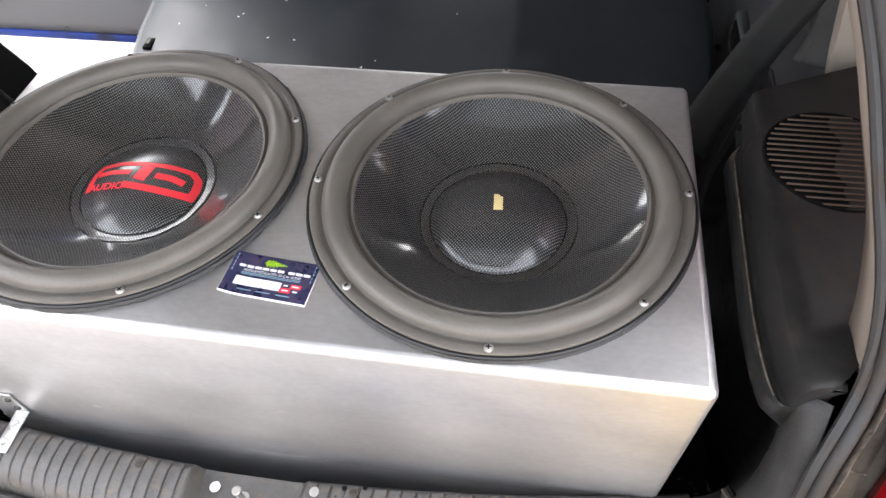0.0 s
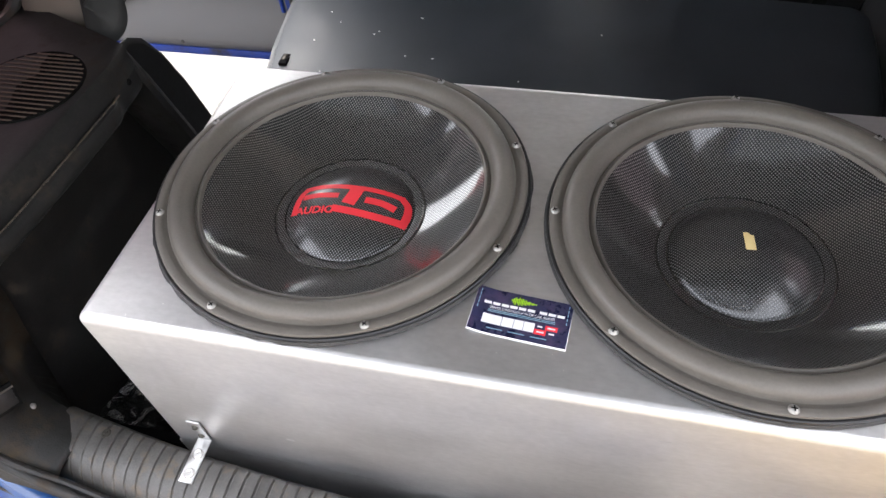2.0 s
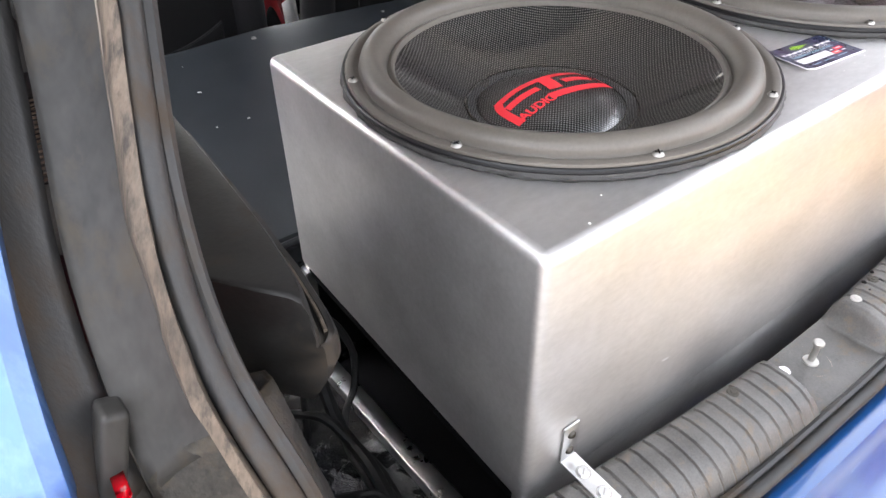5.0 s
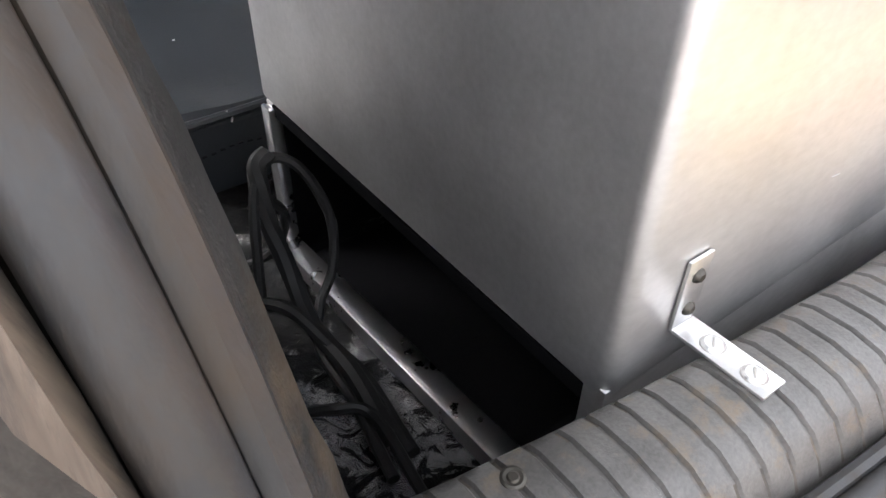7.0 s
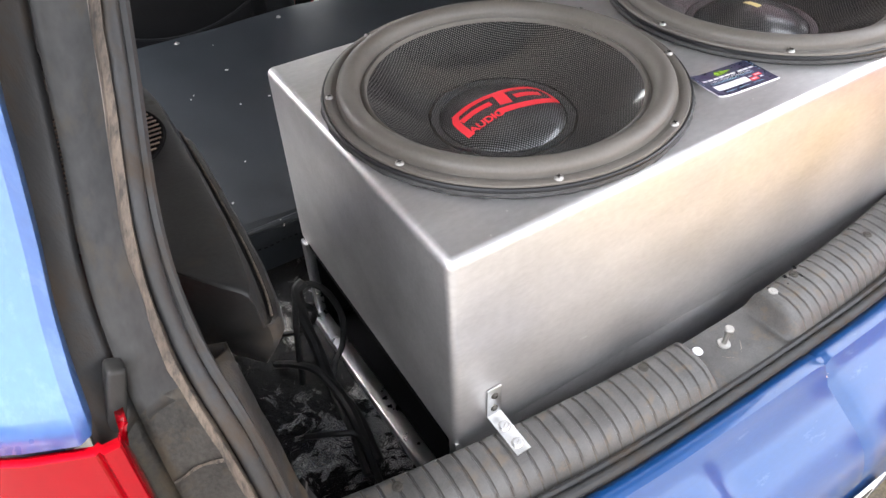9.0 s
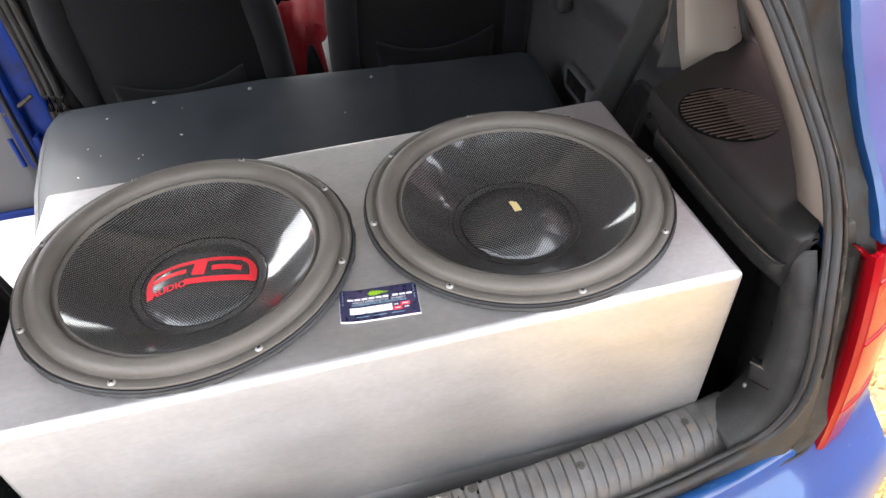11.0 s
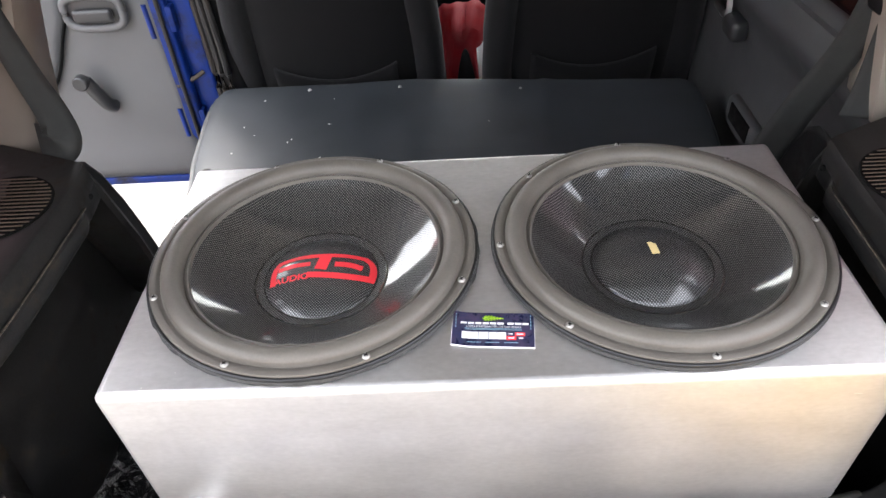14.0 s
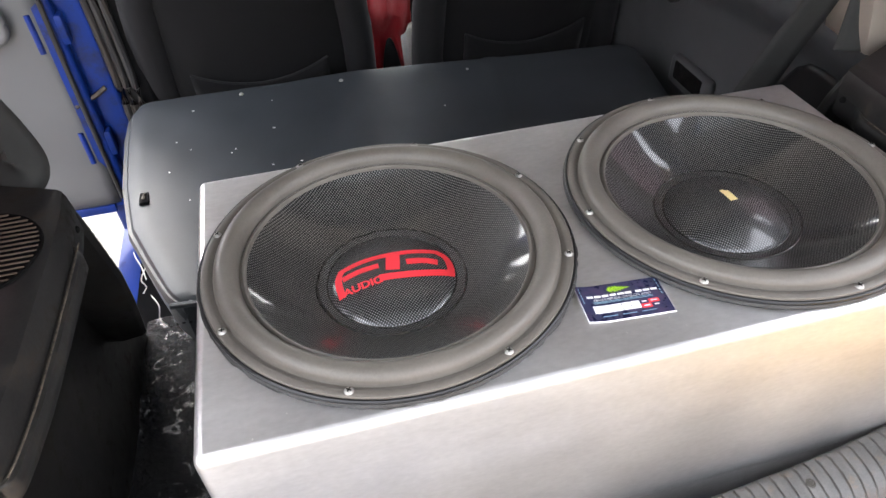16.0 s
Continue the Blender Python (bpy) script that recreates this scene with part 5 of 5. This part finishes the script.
# steel tube along the port's lower edge, and its post
bm = box(bm_new(), (-.014, .004, 0), (.010, .405, .022), .003, 2)
for v_ in bm.verts:
    v_.co.z += .557 - .135 * v_.co.y
rail = part("port_rail", leaning(bm), RAIL, box_thing, "bare steel tube")
for y_ in (.10, .17, .26, .34):
    part("rivet", moved(lathe([(0, .0015), (.002, .001), (.0026, 0)], 10), Matrix.Translation((.002, y_, .5795 - .135 * y_))), DARKSCREW, rail)
bm = box(bm_new(), (-.003, .392, .525), (.010, .4105, .688), .002, 2)
part("port_post", leaning(bm), RAIL, box_thing)

# dust specks and short scratches on the cladding
rng = random.Random(21)
for k in range(16):
    x, y_ = rng.uniform(.03, .81), rng.uniform(.010, .035) if k % 2 else rng.uniform(.38, .402)
    if k < 5:
        x, y_ = .405 + .012 * k, rng.uniform(.12, .30) if k % 2 else rng.uniform(.02, .04)
    w = rng.uniform(.0003, .0006)
    part("dust_speck", moved(box(bm_new(), (-w * rng.uniform(1, 2.5), -w, 0), (w, w, .0005), .0001, 1), Matrix.Translation((x, y_, TOP + .0001)) @ Euler((0, 0, rng.uniform(0, 3))).to_matrix().to_4x4()), THREAD, box_thing)
for k in range(5):
    x, z_ = rng.uniform(.05, .80), rng.uniform(.76, .95)
    ln = rng.uniform(.002, .006)
    part("scratch", moved(box(bm_new(), (-ln, -.0002, -.0002), (ln, .0002, .0002)), Matrix.Translation((x, -.0001, z_)) @ Euler((0, rng.uniform(-.25, .25), 0)).to_matrix().to_4x4()), ZINC, box_thing)

# ---------------------------------------------------------------- subwoofers
RSCR, RCAP = 0.1940, 0.0695
Z0 = 0.0075                        # height of the chassis flange over the box
CAP_A, CAP_B = (-.040, .018, .0735), (-.042, .025, .0755)      # base, height and radius of the dust caps, against the box top


def cap_z(r, c):
    return c[0] + c[1] * (1 - (r / c[2]) ** 2) ** 0.75 if r < c[2] else c[0]


def subwoofer(name, cx, cy, phase, torn, cone_m, cap_m, dome, lab):
    CAPZ, _, RCAP = dome
    sub = thing(name, lab, "subwoofer", "subwoofers in the box", at=(cx, cy, TOP))
    wob = (lambda a, i: (0.0024 * noise.noise(Vector((math.cos(a) * 12, math.sin(a) * 10, i * .8))) + .0012 * noise.noise(Vector((math.cos(a) * 30, math.sin(a) * 30, i)))) if i in (1, 2, 3) else 0) if torn else None
    gz = Z0 - .0015
    part("gasket", lathe([(.190, .0005), (.2030, .0005), (.2045, .003), (.2042, gz * .6), (.2030, gz), (.1900, gz)], 160, wob=wob), GASKET, sub, "black foam gasket, torn at the edge" if torn else "black foam gasket")
    part("chassis_ring", lathe([(.186, gz), (.2018, gz), (.2030, gz + .001), (.2030, gz + .0032), (.2020, gz + .0042), (.2003, gz + .0042), (.198, gz + .002), (.186, gz + .001)], 128), RINGBLK, sub, "black chassis ring")
    s0 = gz + .0046
    prof = [(.1998, s0 - .003), (.1998, s0), (.1990, s0 + .0016), (.1975, s0 + .0022), (.1925, s0 + .0022), (.1905, s0 + .0012), (.1885, s0 - .0004), (.1870, s0 - .0006), (.1862, s0 + .0010)]
    for k in range(15):
        a = math.pi * k / 14
        prof.append((.1735 + .0125 * math.cos(a), s0 + .0016 + .0128 * math.sin(a) - .0040 * k / 14))
    prof += [(.1602, s0 - .0034), (.1592, s0 - .0036), (.1580, s0 - .0016), (.1560, s0 - .0006), (.1545, s0 - .0012), (.1536, s0 - .0030), (.1532, s0 - .0060)]
    part("surround", lathe(prof, 160), SURROUND, sub, "grey-brown rubber roll surround")
    cz0 = s0 - .0050
    prof = [(.1560, cz0 - .001)]
    for k in range(15):
        t = k / 14
        r = .1550 - (.1550 - RCAP + .001) * t
        z = cz0 + (CAPZ - .004 - cz0) * (t ** 0.92) - .004 * math.sin(t * math.pi)
        prof.append((r, z))
    part("cone", lathe(prof, 128), cone_m, sub, "black woven fibre cone")
    # glue bead and cap
    rng_ = (lambda a, i: .0022 * noise.noise(Vector((math.cos(a) * 6, math.sin(a) * 6, 5 + i * .2))))
    part("cap_collar", lathe([(RCAP + .0125, CAPZ + .0005), (RCAP + .0110, CAPZ + .0022), (RCAP + .0060, CAPZ + .0012), (RCAP + .0010, CAPZ + .0004), (RCAP - .0015, CAPZ - .0010)], 120, wob=rng_ if torn else None), cap_m, sub, "woven collar round the dust cap")
    part("glue_bead", lathe([(RCAP + .0014, CAPZ - .0006), (RCAP + .0010, CAPZ + .0008), (RCAP - .0002, CAPZ + .0011), (RCAP - .0012, CAPZ + .0002)], 120), GLUE, sub)
    part("collar_edge", lathe([(RCAP + .0138, CAPZ + .0006), (RCAP + .0126, CAPZ + .0024), (RCAP + .0114, CAPZ + .0027), (RCAP + .0104, CAPZ + .0021)], 120, wob=rng_ if torn else None), GLUE, sub, "uneven bead of cured glue" if torn else "")
    prof = [(RCAP * t, cap_z(RCAP * t, dome)) for t in [0, .08, .16, .25, .34, .43, .52, .61, .70, .78, .85, .91, .95, .98, .995]]
    cap = part("dust_cap", lathe(prof, 96), cap_m, sub, "domed woven dust cap")
    for k in range(8):
        a = radians(phase + 45 * k)
        x, y_ = RSCR * math.cos(a), RSCR * math.sin(a)
        turn = Euler((0, 0, a * 3.1)).to_matrix().to_4x4()
        scr = part("screw", moved(lathe([(0, .0026), (.0022, .0025), (.0036, .0018), (.0044, .0004), (.0046, 0)], 18), Matrix.Translation((x, y_, s0 + .0022))), SCREW, sub)
        bm = box(bm_new(), (-.0026, -.0005, .0020), (.0026, .0005, .0029))
        bm = box(bm, (-.0005, -.0026, .0020), (.0005, .0026, .0029))
        part("cross_slot", moved(bm, Matrix.Translation((x, y_, s0 + .0022)) @ turn), HOLESHADE, scr, smooth=False)
    return sub, cap


_, capA = subwoofer("subwoofer", 0.2074, 0.2101, -66.1, True, CONE, CAP, CAP_A, "subwoofer with red emblem on its woven dust cap and torn gasket")
subwoofer("subwoofer", 0.6310, 0.2090, -86.7, False, CONE2, CAP2, CAP_B, "subwoofer with plain woven dust cap and cream tape")


def on_cap(bm, lift, dome=CAP_A):
    for v_ in bm.verts:
        v_.co.z = cap_z(math.hypot(v_.co.x, v_.co.y), dome) + lift
    return bm


def stroke(pts, w0, n=24, w1=None):
    path = spline([(p[0], p[1], 0) for p in pts], n)
    rows = []
    for i, p in enumerate(path):
        d = (path[min(i + 1, n)] - path[max(i - 1, 0)]).normalized()
        side_ = Vector((-d.y, d.x, 0))
        w = w0 + ((w1 if w1 is not None else w0) - w0) * i / n
        rows.append([p + side_ * w * u for u in (.5, .25, 0, -.25, -.5)])
    return loft(rows)


for pts, w in (([(-.0585, -.0225), (-.0600, -.006), (-.0590, .008), (-.0540, .0180)], .0080), ([(-.0575, .0165), (-.030, .0210), (0, .0220), (.030, .0222), (.0600, .0205)], .0075),
               ([(-.0550, .0030), (-.036, .0060), (-.0125, .0068)], .0080), ([(.0060, .0200), (.0040, .008), (.0015, -.0045)], .0160),
               ([(.0190, .0050), (.038, .0045), (.0545, .0010)], .0095), ([(.0560, .0215), (.0655, .012), (.0680, -.002), (.0660, -.0170)], .0085), ([(-.0150, -.0125), (.015, -.0150), (.042, -.0160), (.0690, -.0150)], .0095)):
    part("emblem_stroke", on_cap(stroke(pts, w), .0006), RED, capA, "red emblem shape")


def writing(text, size, bold=0.0):
    cu = bpy.data.curves.new("writing", "FONT")
    cu.body, cu.size, cu.align_x, cu.align_y = text, size, "CENTER", "CENTER"
    cu.offset = bold
    tmp = bpy.data.objects.new("writing_src", cu)
    scene.collection.objects.link(tmp)
    me = bpy.data.meshes.new_from_object(tmp)
    bpy.data.objects.remove(tmp)
    b_ = bm_new()
    b_.from_mesh(me)
    bpy.data.meshes.remove(me)
    return b_


bm = writing("AUDIO", .0145, .0005)
bm = moved(bm, Matrix.Translation((-.0338, -.0172, 0)) @ Euler((0, 0, radians(4))).to_matrix().to_4x4() @ Matrix.Diagonal((1.0, .95, 1, 1)))
bmesh.ops.triangulate(bm, faces=bm.faces)
for _ in range(2):
    bmesh.ops.subdivide_edges(bm, edges=[e_ for e_ in bm.edges if e_.calc_length() > .002], cuts=1)
part("emblem_word", on_cap(bm, .0014), RED, capA, "red letters", smooth=False)

# strip of tape on the plain cap
bm = bm_new()
rows = [[(x, y_, 0) for y_ in (-.007, -.002, .003, .008, .013, .0165)] for x in (-.0050, -.0025, 0, .0025, .0050)]
bm = loft(rows)
for v_ in bm.verts:
    if v_.co.y > .0164 and v_.co.x > .001:
        v_.co.y -= .004
bm = moved(bm, Euler((0, 0, radians(4))).to_matrix().to_4x4())
tape = tagged(part("tape_strip", on_cap(bm, .0007, CAP_B), TAPE), "small cream strip of masking tape on the dust cap", "tape")
tape.location = (0.6310, 0.2090, TOP)

# ---------------------------------------------------------------- business card
card = thing("business_card", "navy printed business card lying on the metal box", "card", at=(0.4208, 0.0725, TOP))
card.rotation_euler = (0, 0, radians(-4.4))


def curl(x):
    return 0.0006 + 0.0035 * max(0.0, (-x - .02) / .025) ** 2


def card_sheet(x0, y0, x1, y1, lift, nx=12):
    rows = [[(x0 + (x1 - x0) * i / nx, y_, curl(x0 + (x1 - x0) * i / nx) + lift) for y_ in (y0, (y0 + y1) / 2, y1)] for i in range(nx + 1)]
    return loft(rows)


solid(part("card_stock", card_sheet(-.045, -.025, .045, .025, 0), CARDWHITE, card), .0004)
part("printed_face", card_sheet(-.0445, -.0235, .0445, .0248, .0003), NAVY, card, "navy printed face")
for k in range(15):
    h = (.002, .006, .0085, .005, .009, .006, .008, .0045, .006, .003, .0045, .002, .003, .0015, .0012)[k]
    x = -.012 + k * .0016
    part("emblem_bar", card_sheet(x, .0165 - h / 2, x + .0012, .0165 + h / 2, .0005, 1), LIME, card)
for k in range(9):
    x = -.036 + k * .0081 + (.003 if k > 5 else 0)
    part("name_bar", card_sheet(x, .0075, x + .0068, .0105, .0005, 2), CARDWHITE, card)
bm = writing("VENTA E INSTALACION DE CAR AUDIO", .0042)
bm = moved(bm, Matrix.Translation((0, .0042, 0)) @ Matrix.Diagonal((.80, 1, 1, 1)))
for v_ in bm.verts:
    v_.co.z = curl(v_.co.x) + .0006
part("printed_line", bm, CARDWHITE, card, "small white letters", smooth=False)
for y_ in (.0012, -.0004):
    part("fine_print", card_sheet(-.031, y_, .031, y_ + .0007, .0005), CYAN, card)
part("white_field", card_sheet(-.034, -.0135, .014, -.0035, .0005), CARDWHITE, card)
for x in (-.016, -.005, .004):
    part("field_line", card_sheet(x, -.0135, x + .0004, -.0035, .0007, 1), NAVY, card)
for x0, y0, x1, y1, m_ in ((.0145, -.0085, .023, -.0035, NAVY), (.0235, -.0085, .0345, -.0035, RED), (.0145, -.0145, .025, -.0088, RED), (.0255, -.0145, .0345, -.0088, NAVY)):
    part("colour_field", card_sheet(x0, y0, x1, y1, .0006, 2), m_, card)
    part("field_mark", card_sheet(x0 + .002, (y0 + y1) / 2 - .0008, x1 - .002, (y0 + y1) / 2 + .0008, .0008, 2), CARDWHITE, card)
for x in (-.028, -.008, .012):
    part("fine_print", card_sheet(x, -.0185, x + .015, -.0175, .0005, 3), CYAN, card)
for sx_ in (-1, 1):
    for k in range(5):
        part("corner_mark", card_sheet(sx_ * .041 - .0005, .019 - k * .0045, sx_ * .041 + .0005, .022 - k * .0045, .0005, 1), CYAN, card)

# ---------------------------------------------------------------- angle bracket
bracket = thing("angle_bracket", "bright zinc angle bracket screwed to the box and sill", "bracket")
part("upright_plate", box(bm_new(), (.0395, -.0030, .7290), (.0575, -.0008, .7765), .0006), ZINC, bracket)
bm = box(bm_new(), (.0395, -.0575, -.0011), (.0575, -.0028, .0011), .0006)
bm = moved(bm, Matrix.Translation((0, 0, .7300)))
part("foot_plate", bm, ZINC, bracket)
for z_ in (.7645, .7420):
    part("screw", moved(lathe([(0, .0030), (.0024, .0028), (.0040, .0012), (.0044, 0)], 16), Matrix.Translation((.0485, -.0030, z_)) @ Euler((radians(90), 0, 0)).to_matrix().to_4x4()), DARKSCREW, bracket)
for y_ in (-.022, -.046):
    screw = part("screw", moved(lathe([(0, .0012), (.0046, .0018), (.0060, .0004), (.0062, 0)], 18), Matrix.Translation((.0485, y_, .7311))), ZINC, bracket)
    part("slot", moved(box(bm_new(), (-.0034, -.0005, .0012), (.0034, .0005, .0021), .0001), Matrix.Translation((.0485, y_, .7311)) @ Euler((0, 0, .6)).to_matrix().to_4x4()), SCREW, screw)
    part("washer", moved(lathe([(.0060, .0002), (.0066, .0004), (.0069, 0)], 20), Matrix.Translation((.0485, y_, .7311))), SCREW, screw)

# ---------------------------------------------------------------- cables in the load bay
for pts, r in (([(-.085, .30, .535), (-.075, .31, .60), (-.060, .325, .665), (-.040, .335, .690), (-.015, .33, .675), (.000, .315, .625), (-.012, .300, .580), (-.035, .285, .560), (-.055, .25, .545), (-.062, .18, .555), (-.075, .10, .560)], .0048),
               ([(-.036, .338, .694), (-.050, .334, .684), (-.054, .320, .640), (-.050, .300, .590), (-.052, .265, .560), (-.050, .20, .560), (-.058, .13, .558)], .0085),
               ([(-.105, .36, .530), (-.085, .31, .570), (-.065, .28, .575), (-.052, .24, .562), (-.044, .19, .558), (-.052, .11, .560)], .0060),
               ([(-.10, .44, .515), (-.07, .40, .54), (-.045, .36, .575), (-.03, .345, .62), (-.05, .335, .66)], .0045),
               ([(-.12, .20, .555), (-.085, .17, .572), (-.060, .15, .566), (-.068, .07, .570)], .0045)):
    tagged(part("cable", jitter(tube(pts, r, 70, 8), .0006, 90), CABLE), "dusty black taped cable lying on the load floor", "cable", "cables beside the box")
